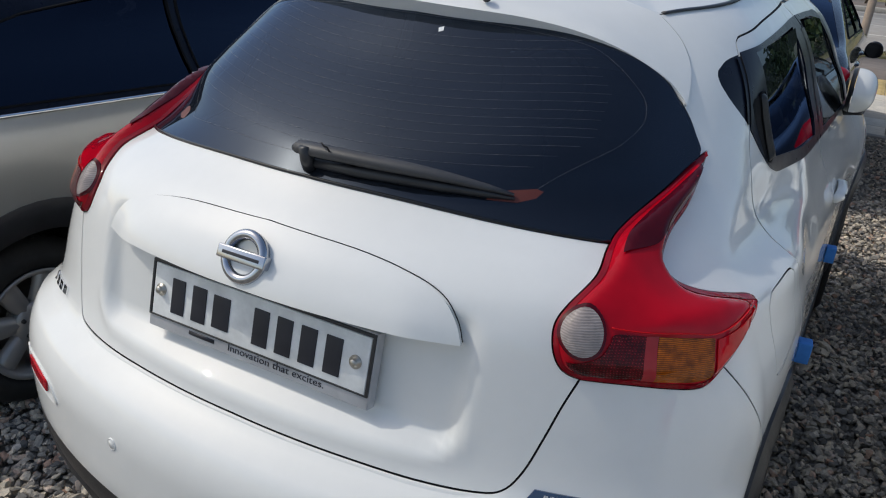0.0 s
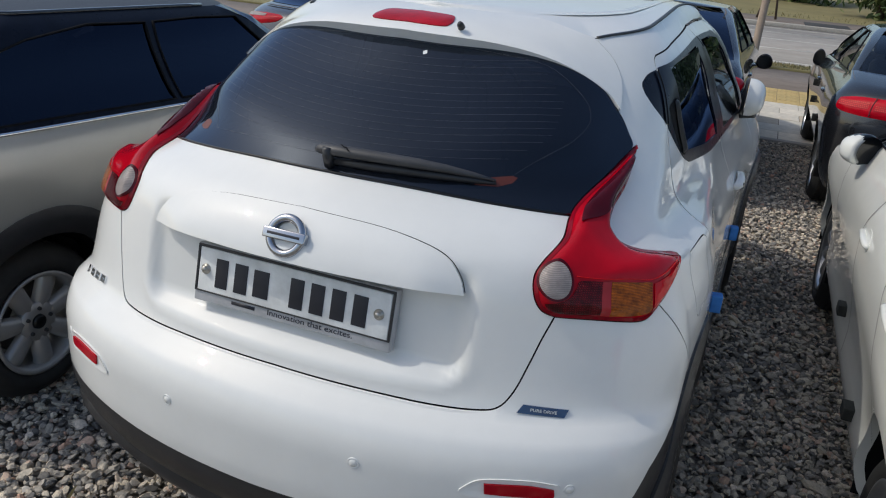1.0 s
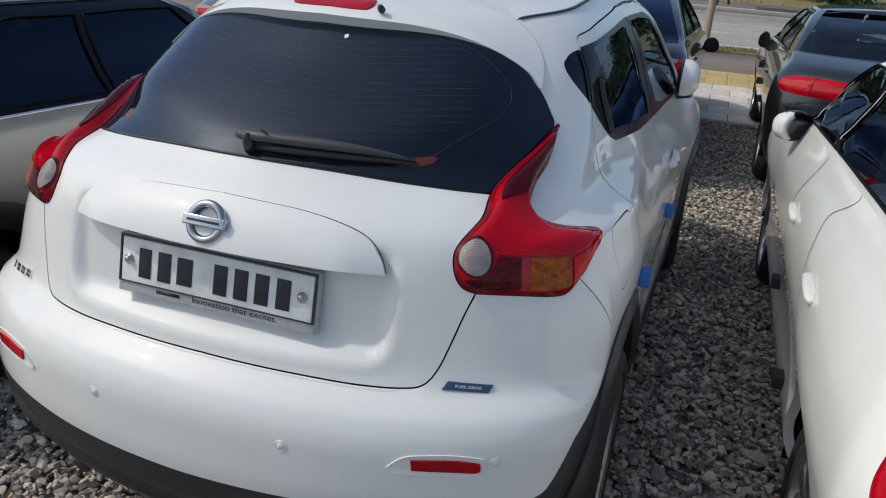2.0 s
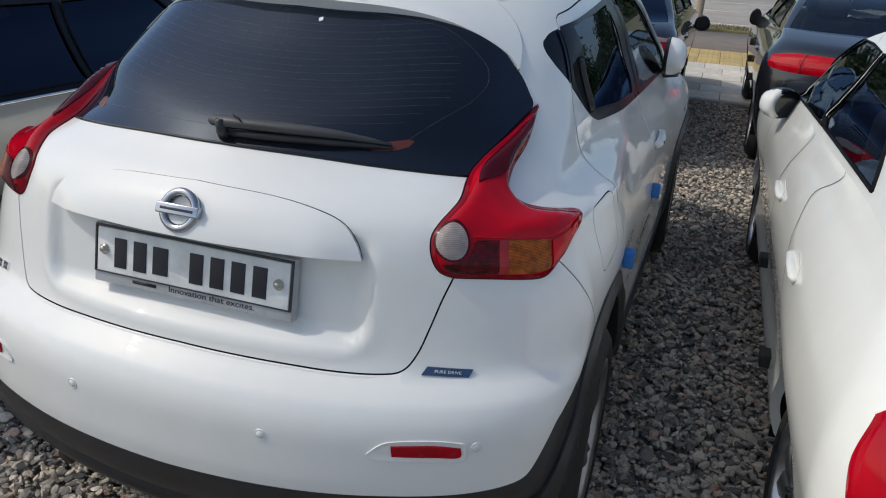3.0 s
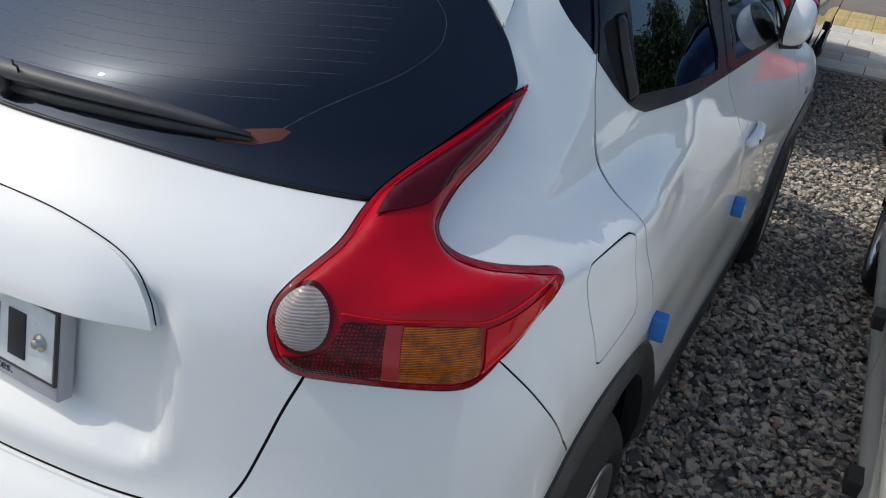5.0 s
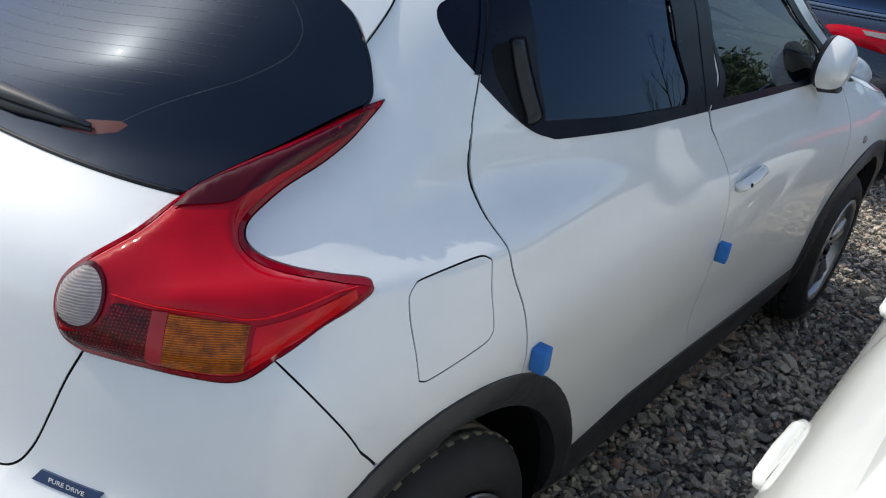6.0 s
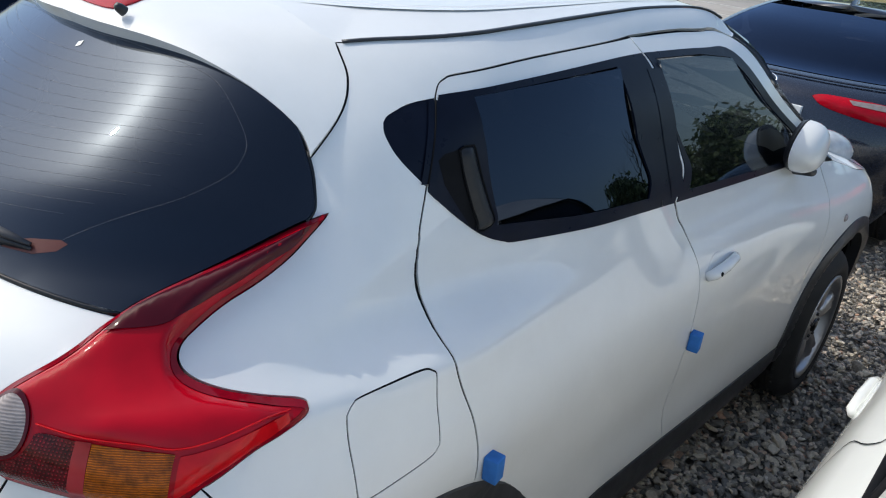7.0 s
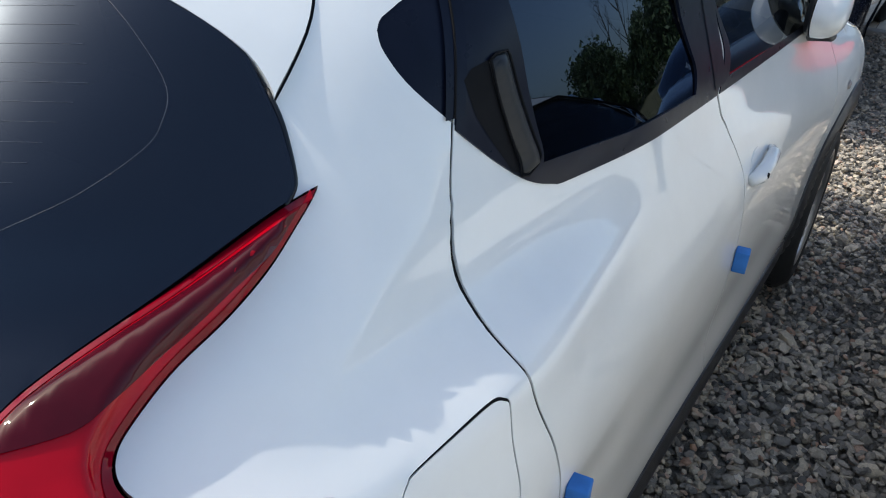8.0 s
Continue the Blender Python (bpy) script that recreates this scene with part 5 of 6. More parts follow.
for s in (-1, 1):
    seam(sk, [sk.f(1.16, 0.56), sk.f(1.30, 0.75), sk.f(1.47, 0.90), sk.f(1.56, 1.02), sk.f(1.50, 1.11)], body, s)
    seam(sk, [sk.f(2.06, 0.42), sk.f(2.07, 0.70), sk.f(2.15, 0.92), sk.f(2.13, 1.08)], body, s)
    seam(sk, [sk.f(3.08, 0.42), sk.f(3.10, 0.70), sk.f(3.14, 1.03)], body, s)
    handle(sk, 1.26, 0.885, body, s, CREAM)
    handle(sk, 2.02, 0.885, body, s, CREAM)
    for y, z in ((1.55, 0.44), (2.23, 0.53)):
        a = sk.at(*sk.f(y, z), 0.012)
        part("foam_guard", box(-0.02, -0.035, -0.022, 0.02, 0.035, 0.022, 0.004, Matrix.Translation((a.x if s > 0 else 2 * sk.place[0] - a.x, a.y, a.z))), BLACK_FOAM, body, "black foam guard on the door")
    tl = sk.panel(loop(curve([(0.52, 0.97), (0.66, 1.005), (0.79, 1.000), (0.840, 0.975)]), curve([(0.840, 0.975), (0.832, 0.88), (0.79, 0.79), (0.72, 0.775), (0.60, 0.84), (0.52, 0.97)])), 0.015, out=lambda u, z, d: 0.002 + 0.014 * ramp(0, 0.03, d), side=s, depth=0.01)
    part("tail_lamp", tl, RED, white, "glossy red wraparound tail lamp")
wing_mirror((1.378, 2.52, 1.060), -1, CREAM, white, "white wing mirror with a black face", (0.098, 0.075, 0.068), -50.0, 0.40)
wing_mirror((3.172, 2.52, 1.060), 1, CREAM, white, "white wing mirror with a black face", (0.098, 0.075, 0.068), -50.0, 0.40)

# dark saloon in front
navy, sk, body = neighbour("dark_saloon", "dark blue-black saloon with red and clear lamps", NAVY, (-0.12, 4.92),
                           tail=[(0.2, 0.15), (0.45, 0.02), (0.7, 0.0), (0.95, 0.06), (1.03, 0.12), (1.07, 0.28), (1.10, 0.52), (1.18, 0.72), (1.30, 1.05), (1.40, 1.50), (1.45, 1.75)],
                           half=[(0.2, 0.78), (0.35, 0.86), (0.55, 0.90), (0.75, 0.915), (0.90, 0.905), (1.0, 0.87), (1.08, 0.82), (1.2, 0.76), (1.32, 0.69), (1.40, 0.62), (1.45, 0.50)],
                           nose=[(z, y + 0.25) for z, y in SEDAN_NOSE], wheels=(1.02, 3.80), belt=(1.08, 1.02), roof_z=1.42, pillars=(1.12, 2.2, 3.25), glass_u=0.80, side_glass=GLASS_DARK,
                           tail_b=[(0.2, 0.35), (0.7, 0.42), (1.0, 0.42), (1.08, 0.36), (1.14, 0.28), (1.45, 0.25)])
for s in (1, -1):
    lamp_line = loop(curve([(0.235, 0.990), (0.30, 1.008), (0.50, 1.005), (0.75, 0.985), (0.92, 0.955)]), curve([(0.92, 0.955), (0.90, 0.90), (0.75, 0.875), (0.50, 0.900), (0.30, 0.940), (0.235, 0.990)]))
    tl = part("tail_lamp", sk.panel(lamp_line, 0.02, out=lambda u, z, d: 0.003 + 0.018 * ramp(0, 0.03, d), side=s, depth=0.01), RED, navy, "red tail lamp with a clear band")
    part("clear_band", sk.panel(loop([(0.40, 0.990), (0.55, 0.990), (0.72, 0.974), (0.70, 0.952), (0.55, 0.962), (0.42, 0.970)]), 0.02, out=0.0235, side=s, depth=0.004), CLEAR, tl)
    part("side_strip", sk.panel(loop([(0.60, 0.985), (0.606, 0.985), (0.606, 0.895), (0.60, 0.895)]), 0.02, out=0.0230, side=s, depth=0.004), DARK, tl)
    for y, z in ((1.85, 0.62), (2.30, 0.55)):
        a = sk.at(*sk.f(y, z), 0.01)
        part("foam_guard", box(-0.02, -0.03, -0.03, 0.02, 0.03, 0.03, 0.004, Matrix.Translation((a.x if s > 0 else 2 * sk.place[0] - a.x, a.y, a.z))), BLACK_FOAM, body, "black foam guard on the door")
    for y in (1.42, 2.35):
        handle(sk, y, 0.90, body, s, NAVY)
part("plate", box(-0.08 - 0.26, 4.94, 0.815, -0.08 + 0.26, 4.975, 0.925, 0.003), PLATE_WHITE, navy, "white number plate with dark bars")
for i, x in enumerate((-0.20, -0.15, -0.09, 0.01, 0.06, 0.11, 0.17)):
    part("number_bar", box(-0.08 + x - 0.016, 4.936, 0.838, -0.08 + x + 0.016, 4.942, 0.902), PLATE_INK, navy)
part("emblem", lathe([(0.040, 0.0), (0.044, 0.006), (0.049, 0.0), (0.044, -0.006), (0.040, 0.0)], Matrix.Translation((-0.09, 5.01, 1.04)) @ Matrix.Rotation(radians(-30), 4, "X") @ Matrix.Diagonal((1.4, 1, 0.75, 1)) @ Matrix.Rotation(radians(-90), 4, "Z"), 32), CHROME, navy, "oval chrome emblem")
part("deck_lip", tube([sk.at(u, 1.062, 0.012) for u in np.linspace(-0.62, 0.62, 15)], 0.014, 10, 0.5), NAVY, navy)
part("aerial_fin", shape([(-0.14, 6.55, 1.452), (-0.165, 6.75, 1.46), (-0.115, 6.75, 1.46), (-0.14, 6.73, 1.53), (-0.14, 6.78, 1.46)], [(0, 1, 3), (0, 3, 2), (1, 4, 3), (2, 3, 4)]), INK, navy, "black roof aerial fin")
wing_mirror((0.880, 7.62, 0.905), 1, INK, navy, "black wing mirror", (0.078, 0.07, 0.078))
wing_mirror((-1.120, 7.62, 0.905), -1, INK, navy, "black wing mirror", (0.078, 0.07, 0.078))

# black saloon beside it
black, sk, body = neighbour("black_saloon", "glossy black saloon with red lamps, door guards on", INK, (2.31, 4.90),
                            tail=[(0.2, 0.15), (0.45, 0.02), (0.7, 0.0), (0.92, 0.03), (1.00, 0.07), (1.045, 0.16), (1.085, 0.58), (1.15, 0.76), (1.28, 1.08), (1.36, 1.45), (1.42, 1.80)],
                            half=[(0.2, 0.78), (0.35, 0.86), (0.55, 0.90), (0.75, 0.915), (0.90, 0.900), (0.98, 0.86), (1.04, 0.80), (1.18, 0.73), (1.30, 0.66), (1.37, 0.59), (1.42, 0.48)],
                            nose=[(z - 0.02 if z > 0.9 else z, y + 0.12) for z, y in SEDAN_NOSE], wheels=(0.98, 3.79), belt=(1.05, 1.00), roof_z=1.39, pillars=(1.10, 2.15, 3.15), glass_u=0.80, side_glass=GLASS_CLEAR, rear_glass_z=(1.10, 1.35), back_glass=GLASS_CLEAR, screen_glass=GLASS_CLEAR,
                            tail_b=[(0.2, 0.35), (0.7, 0.42), (0.98, 0.42), (1.06, 0.36), (1.12, 0.28), (1.42, 0.25)])
for s in (1, -1):
    lamp_line = loop(curve([(0.25, 0.972), (0.42, 0.980), (0.63, 0.972), (0.81, 0.942)]), curve([(0.81, 0.942), (0.80, 0.87), (0.62, 0.848), (0.38, 0.848), (0.26, 0.862), (0.25, 0.972)]))
    tl = part("tail_lamp", sk.panel(lamp_line, 0.02, out=lambda u, z, d: 0.003 + 0.014 * ramp(0, 0.03, d), side=s, depth=0.01), RED, black, "bright red two-part tail lamp")
    part("lamp_split", sk.panel([(0.505, 0.976), (0.512, 0.976), (0.512, 0.850), (0.505, 0.850)], 0.02, out=0.0185, side=s, depth=0.004), RED_DARK, tl)
    for u0, u1 in ((0.29, 0.49), (0.53, 0.77)):
        part("lamp_core", sk.panel([(u0, 0.940), (u1, 0.930), (u1, 0.895), (u0, 0.900)], 0.02, out=0.0188, side=s, depth=0.003), lens("bright_red_core", (0.75, 0.05, 0.05), 0.5, "Z", 0.012, cross=True) if "bright_red_core" not in bpy.data.materials else bpy.data.materials["bright_red_core"], tl)
    for y, z in ((1.48, 0.60), (2.25, 0.66), (2.4, 0.80)):
        a = sk.at(*sk.f(y, z), 0.01)
        part("foam_guard", box(-0.02, -0.03, -0.03, 0.02, 0.03, 0.03, 0.004, Matrix.Translation((a.x if s > 0 else 2 * sk.place[0] - a.x, a.y, a.z))), BLACK_FOAM, body, "black foam guard on the door")
    for y in (1.40, 2.30):
        handle(sk, y, 0.86, body, s, INK)
part("plate", box(2.31 - 0.26, 4.89, 0.62, 2.31 + 0.26, 4.915, 0.73, 0.003), PLATE_WHITE, black, "white number plate")
wing_mirror((1.400, 7.98, 0.985), -1, INK, black, "black wing mirror", (0.058, 0.06, 0.085))
wing_mirror((3.220, 7.98, 0.985), 1, INK, black, "black wing mirror", (0.058, 0.06, 0.085))

# beige-silver compact with a dark roof
compact, sk, body = neighbour("compact_car", "beige-silver compact with dark windows and black roof", SILVER, (-2.19, 0.02),
                              tail=[(0.2, 0.10), (0.45, 0.0), (0.7, -0.01), (0.95, 0.05), (1.05, 0.10), (1.2, 0.20), (1.33, 0.32), (1.40, 0.45)],
                              half=[(0.2, 0.74), (0.35, 0.82), (0.55, 0.845), (0.75, 0.865), (0.90, 0.870), (0.98, 0.858), (1.03, 0.835), (1.10, 0.80), (1.22, 0.755), (1.33, 0.71), (1.38, 0.66), (1.40, 0.60)],
                              nose=[(0.2, 3.75), (0.5, 3.85), (0.8, 3.75), (0.90, 3.5), (0.96, 3.1), (1.00, 2.85), (1.10, 2.72), (1.25, 2.5), (1.37, 2.25), (1.40, 2.1)], wheels=(0.59, 3.08),
                              belt=(1.045, 0.995), roof_z=1.385, pillars=(0.10, 1.36, 2.42), glass_u=0.80, wheel_r=0.298, spokes=7, roof_mat=INK_ROOF, frame_mat=FILM, rim_mat=GREY_ALLOY, side_glass=GLASS_DEEP,
                              tail_b=[(0.2, 0.30), (0.7, 0.34), (1.05, 0.34), (1.4, 0.32)])
for s in (1, -1):
    for w in (0.59, 3.08):
        part("wheel_arch_trim", sk.panel(loop(arc(sk, w, 0.298, 0.462, -12, 192, 30), arc(sk, w, 0.298, 0.358, 192, -12, 30)), 0.02, out=lambda u, z, d: 0.004 + 0.010 * ramp(0, 0.03, d), side=s, depth=0.04), TRIM, compact, "black plastic wheel arch trim")
    part("chrome_strip", tube([(p.x if s > 0 else 2 * sk.place[0] - p.x, p.y, p.z) for p in (sk.at(*sk.f(y, 1.040 - 0.021 * (y - 0.1)), 0.006) for y in np.linspace(-0.0, 2.4, 24))], 0.010, 8, 0.8), CHROME, compact, "chrome waistline strip")
    part("roof_rail", tube([(p.x if s > 0 else 2 * sk.place[0] - p.x, p.y, p.z) for p in (sk.at(*sk.f(y, 1.388), 0.002) for y in np.linspace(0.55, 1.75, 14))], 0.012, 8, 0.7), INK, compact)
    seam(sk, [sk.f(1.38, 0.40), sk.f(1.39, 0.7), sk.f(1.38, 0.98), sk.f(1.36, 1.02)], body, s, 0.003)
    handle(sk, 1.54, 0.955, body, s, CHROME)
wing_mirror((-1.28, 2.33, 1.03), 1, SILVER, compact, "silver wing mirror")
wing_mirror((-3.10, 2.33, 1.03), -1, SILVER, compact, "silver wing mirror")

far = copy_thing(navy, pose(-3.05, 7.1, 0))
tagged(far, "dark blue-black saloon parked further along the row", "car")


# ---- ground ----
n = Nodes("gravel_bed")
# hollows of the bump are darker: shade between stones put into the colour
n.link(n.ramp(n.noise(38.0, 6.0, 0.75), [(0.30, (0.13, 0.125, 0.115)), (0.52, (0.36, 0.335, 0.295)), (0.75, (0.60, 0.55, 0.47))]), n.bsdf.inputs["Base Color"])
n.set(Roughness=0.95)
n.bump(n.noise(38.0, 6.0, 0.75), 1.0, 0.03)
GRAVEL_BED = n.mat

n = Nodes("gravel_stone")
geo = n.add("ShaderNodeNewGeometry")
tone = n.ramp(geo.outputs["Random Per Island"], [(0.0, (0.12, 0.117, 0.112)), (0.25, (0.31, 0.29, 0.262)), (0.5, (0.50, 0.45, 0.385)), (0.72, (0.66, 0.58, 0.465)), (0.86, (0.77, 0.68, 0.545)), (0.93, (0.56, 0.35, 0.255)), (1.0, (0.84, 0.78, 0.68))])
mottle = n.add("ShaderNodeMix")
mottle.data_type, mottle.blend_type = "RGBA", "MULTIPLY"
mottle.inputs["Factor"].default_value = 1.0
n.link(tone, mottle.inputs["A"])
n.link(n.ramp(n.noise(130.0, 5.0, 0.7), [(0.25, (0.62, 0.62, 0.62)), (0.75, (1.15, 1.13, 1.1))]), mottle.inputs["B"])
n.link(mottle.outputs["Result"], n.bsdf.inputs["Base Color"])
n.set(Roughness=0.9)
n.bump(n.noise(300.0, 4.0, 0.7), 0.5, 0.002)
STONE = n.mat


def concrete(name, color, scale=9.0, rough=0.9):
    n = Nodes(name)
    info = n.add("ShaderNodeObjectInfo")
    mix = n.add("ShaderNodeMix")
    mix.data_type, mix.blend_type = "RGBA", "MULTIPLY"
    mix.inputs["Factor"].default_value = 1.0
    n.link(n.ramp(n.noise(scale, 8.0, 0.7), [(0.3, shade(color, 0.78)), (0.7, shade(color, 1.1))]), mix.inputs["A"])
    n.link(n.ramp(info.outputs["Random"], [(0.0, (0.84, 0.84, 0.84)), (1.0, (1.08, 1.06, 1.03))]), mix.inputs["B"])
    n.link(mix.outputs["Result"], n.bsdf.inputs["Base Color"])
    n.set(Roughness=rough)
    n.bump(n.noise(160.0, 4.0), 0.3, 0.003)
    return n.mat


PAVER = concrete("paver", (0.72, 0.66, 0.56))
PAVER_B = concrete("paver_warm", (0.54, 0.46, 0.36))
YELLOW = concrete("yellow_tactile", (0.58, 0.43, 0.18))
PATH = concrete("path_asphalt", (0.20, 0.17, 0.15), 3.0)
ROAD = concrete("road_asphalt", (0.42, 0.39, 0.355), 1.2)
KERB = concrete("kerb_stone", (0.38, 0.36, 0.33))
LINE = concrete("road_paint", (0.62, 0.60, 0.56), 5.0)
DRY = concrete("dry_grass_ground", (0.27, 0.235, 0.105), 0.6)
BARK = concrete("bark", (0.10, 0.075, 0.055), 20.0)
n = Nodes("leaf")
geo = n.add("ShaderNodeNewGeometry")
n.link(n.ramp(geo.outputs["Random Per Island"], [(0.0, (0.035, 0.065, 0.020)), (0.5, (0.075, 0.12, 0.036)), (1.0, (0.15, 0.18, 0.060))]), n.bsdf.inputs["Base Color"])
n.set(Roughness=0.6)
LEAF = n.mat
n = Nodes("grass_blade")
geo = n.add("ShaderNodeNewGeometry")
n.link(n.ramp(geo.outputs["Random Per Island"], [(0.0, (0.06, 0.075, 0.022)), (0.5, (0.16, 0.14, 0.05)), (1.0, (0.32, 0.25, 0.11))]), n.bsdf.inputs["Base Color"])
n.set(Roughness=0.8)
GRASS = n.mat

ground = tagged(part("ground", shape([(-600, -600, -0.035), (600, -600, -0.035), (600, 900, -0.035), (-600, 900, -0.035)], [(0, 1, 2, 3)]), GRAVEL_BED), "grey crushed-stone parking ground", "ground", kind="structure")


def stone_field(areas, rng, detail):
    """Loose crushed stones over rectangles (x0, y0, x1, y1, count), as one mesh."""
    shapes = []
    for _ in range(14):
        bm = bmesh.new()
        bmesh.ops.create_icosphere(bm, subdivisions=detail, radius=1.0)
        co = np.array([v.co[:] for v in bm.verts])
        tri = np.array([[v.index for v in f.verts] for f in bm.faces])
        bm.free()
        # chop with random planes, as crushing does
        for _ in range(14):
            d = rng.normal(size=3)
            d /= np.linalg.norm(d)
            over = np.maximum(co @ d - rng.uniform(0.42, 0.72), 0)
            co = co - over[:, None] * d
        co *= 1 + rng.normal(size=(len(co), 1)) * 0.06
        shapes.append((co, tri))
    vs, fs, k = [], [], 0
    for x0, y0, x1, y1, count in areas:
        for _ in range(count):
            co, tri = shapes[rng.integers(14)]
            size = 0.0145 * math.exp(rng.normal() * 0.30)
            q = co * (size * np.array([rng.uniform(0.9, 1.55), rng.uniform(0.8, 1.2), rng.uniform(0.55, 0.85)]))
            a, b, c = rng.uniform(0, 6.28), rng.normal() * 0.35, rng.normal() * 0.35
            q = q @ np.array(Euler((b, c, a)).to_matrix()).T + (rng.uniform(x0, x1), rng.uniform(y0, y1), rng.uniform(-0.022, 0.006))
            vs.append(q)
            fs.append(tri + k)
            k += len(q)
    vs, fs = np.concatenate(vs), np.concatenate(fs)
    me = bpy.data.meshes.new("gravel")
    me.vertices.add(len(vs))
    me.vertices.foreach_set("co", vs.astype(np.float32).ravel())
    me.loops.add(len(fs) * 3)
    me.loops.foreach_set("vertex_index", fs.astype(np.int32).ravel())
    me.polygons.add(len(fs))
    me.polygons.foreach_set("loop_start", np.arange(0, len(fs) * 3, 3, dtype=np.int32))
    me.update(calc_edges=True)
    me.materials.append(STONE)
    me.shade_flat()
    return new("gravel", me)


rng = np.random.default_rng(4)
tagged(stone_field([(0.72, 0.3, 1.62, 2.9, 7800), (-1.75, -0.75, 0.75, 0.75, 12500)], rng, 2), "loose grey and brown crushed stones", "gravel", kind="stuff")
tagged(stone_field([(0.70, 2.9, 1.62, 5.6, 5600), (0.70, 5.6, 1.70, 8.3, 4200), (-1.8, 0.75, -0.3, 2.4, 2600), (0.75, -0.8, 1.75, 0.3, 2600)], rng, 1), "loose grey and brown crushed stones", "gravel", kind="stuff")

# footway, verge and road beyond the lot
BEYOND = 8.30


def slab(x0, y0, x1, y1, z0, z1, bevel=0.006):
    return box(x0, y0, z0, x1, y1, z1, bevel)


footway = tagged(part("pavement", box(-30, BEYOND, -0.034, 40, 13.0, 0.0), PATH), "concrete slab footway beyond the gravel lot", "pavement", kind="structure")
meshes = {}
rs = random.Random(3)
for i in range(-3, 12):
    for j in range(6):
        w, d = 0.5, 0.485
        x, y = -0.3 + i * w + (0.25 if j % 2 else 0), BEYOND + 0.02 + j * d
        kind = (i * 7 + j * 3) % 5 == 0 or (i // 2 + j // 2) % 4 == 0
        if kind not in meshes:
            bm = box(0.004, 0.004, 0.0, w - 0.004, d - 0.004, 0.014, 0.003)
            me = bpy.data.meshes.new("paver")
            bm.to_mesh(me)
            bm.free()
            me.materials.append(PAVER_B if kind else PAVER)
            meshes[kind] = me
        ob = new("paver", meshes[kind])
        ob.parent, ob.location = footway, (x, y, rs.uniform(-0.002, 0.002))
for i in range(-6, 24):
    for j in range(5):
        if "tactile" not in meshes:
            bm = box(0.003, 0.003, 0.0, 0.327, 0.327, 0.014, 0.003)
            for a in range(4):
                merge(bm, box(0.03 + a * 0.08, 0.03, 0.012, 0.06 + a * 0.08, 0.30, 0.018, 0.002))
            me = bpy.data.meshes.new("tactile_tile")
            bm.to_mesh(me)
            bm.free()
            me.materials.append(YELLOW)
            meshes["tactile"] = me
        ob = new("tactile_tile", meshes["tactile"])
        ob.parent, ob.location = footway, (-0.5 + i * 0.33, 11.24 + j * 0.33, rs.uniform(-0.002, 0.002))
edge = tagged(part("lot_kerb", box(-30, BEYOND - 0.12, -0.034, 40, BEYOND, 0.02, 0.01), KERB), "concrete edging between gravel and footway", "kerb", kind="structure")
path = tagged(part("cycle_path", box(-60, 13.0, -0.034, 80, 16.0, 0.004), PATH), "worn reddish asphalt path", "path", kind="structure")
verge = tagged(part("verge", box(-60, 16.0, -0.034, 80, 16.9, 0.05, 0.01), DRY), "narrow grassy verge with a kerb", "verge", kind="structure")
road = tagged(part("road", box(-150, 17.1, -0.034, 200, 31.6, -0.02), ROAD), "wide sunlit asphalt road with lane lines", "road", kind="structure")
tagged(part("kerb", box(-150, 16.9, -0.034, 200, 17.1, 0.06, 0.02), KERB), "concrete road kerb", "kerb", kind="structure")
tagged(part("kerb", box(-150, 31.6, -0.034, 200, 32.0, 0.14, 0.03), KERB), "concrete road kerb", "kerb", kind="structure")
tagged(part("far_footway", box(-150, 32.0, -0.034, 200, 37.0, 0.12), PATH), "far asphalt footway", "pavement", kind="structure")
tagged(part("bank", shape([(-200, 37, 0.12), (250, 37, 0.12), (250, 60, 1.2), (-200, 60, 1.2), (250, 140, 3.5), (-200, 140, 3.5)], [(0, 1, 2, 3), (3, 2, 4, 5)]), DRY), "dry grass bank beyond the road", "bank", kind="structure")
for y in (17.9, 30.6):
    part("edge_line", box(-150, y, -0.02, 200, y + 0.15, -0.014), LINE, road)
part("centre_line", box(-150, 24.9, -0.02, 200, 25.1, -0.014), LINE, road)
for y in (21.5, 28.2):
    for i in range(-8, 12):
        part("lane_dash", box(i * 8.0 - 0.4, y, -0.02, i * 8.0 + 2.8, y + 0.14, -0.014), LINE, road)
part("patch", box(1.9, 31.75, 0.10, 3.5, 34.2, 0.148, 0.01), concrete("dark_patch", (0.06, 0.06, 0.06)), road)


def blades(x0, y0, x1, y1, count, z, tall, seed):
    r = random.Random(seed)
    vs, fs = [], []
    for _ in range(count):
        x, y, a, h, w = r.uniform(x0, x1), r.uniform(y0, y1), r.uniform(0, 6.28), tall * r.uniform(0.4, 1.0), tall * 0.10
        dx, dy = math.cos(a) * w, math.sin(a) * w
        k = len(vs)
        lx, ly = r.uniform(-1, 1) * h * 0.5, r.uniform(-1, 1) * h * 0.5
        vs += [(x - dx, y - dy, z), (x + dx, y + dy, z), (x + lx * 0.5 + dx * 0.6, y + ly * 0.5 + dy * 0.6, z + h * 0.6), (x + lx, y + ly, z + h)]
        fs += [(k, k + 1, k + 2), (k, k + 2, k + 3)]
    return shape(vs, fs)


tagged(part("grass", blades(-3, 16.05, 6, 16.85, 3400, 0.045, 0.07, 5), GRASS), "short dry and green verge grass", "grass", kind="stuff")
tagged(part("grass", blades(-12, 37.0, 40, 62.0, 16000, 0.15, 0.16, 6), GRASS), "dry grass tufts on the bank", "grass", kind="stuff")

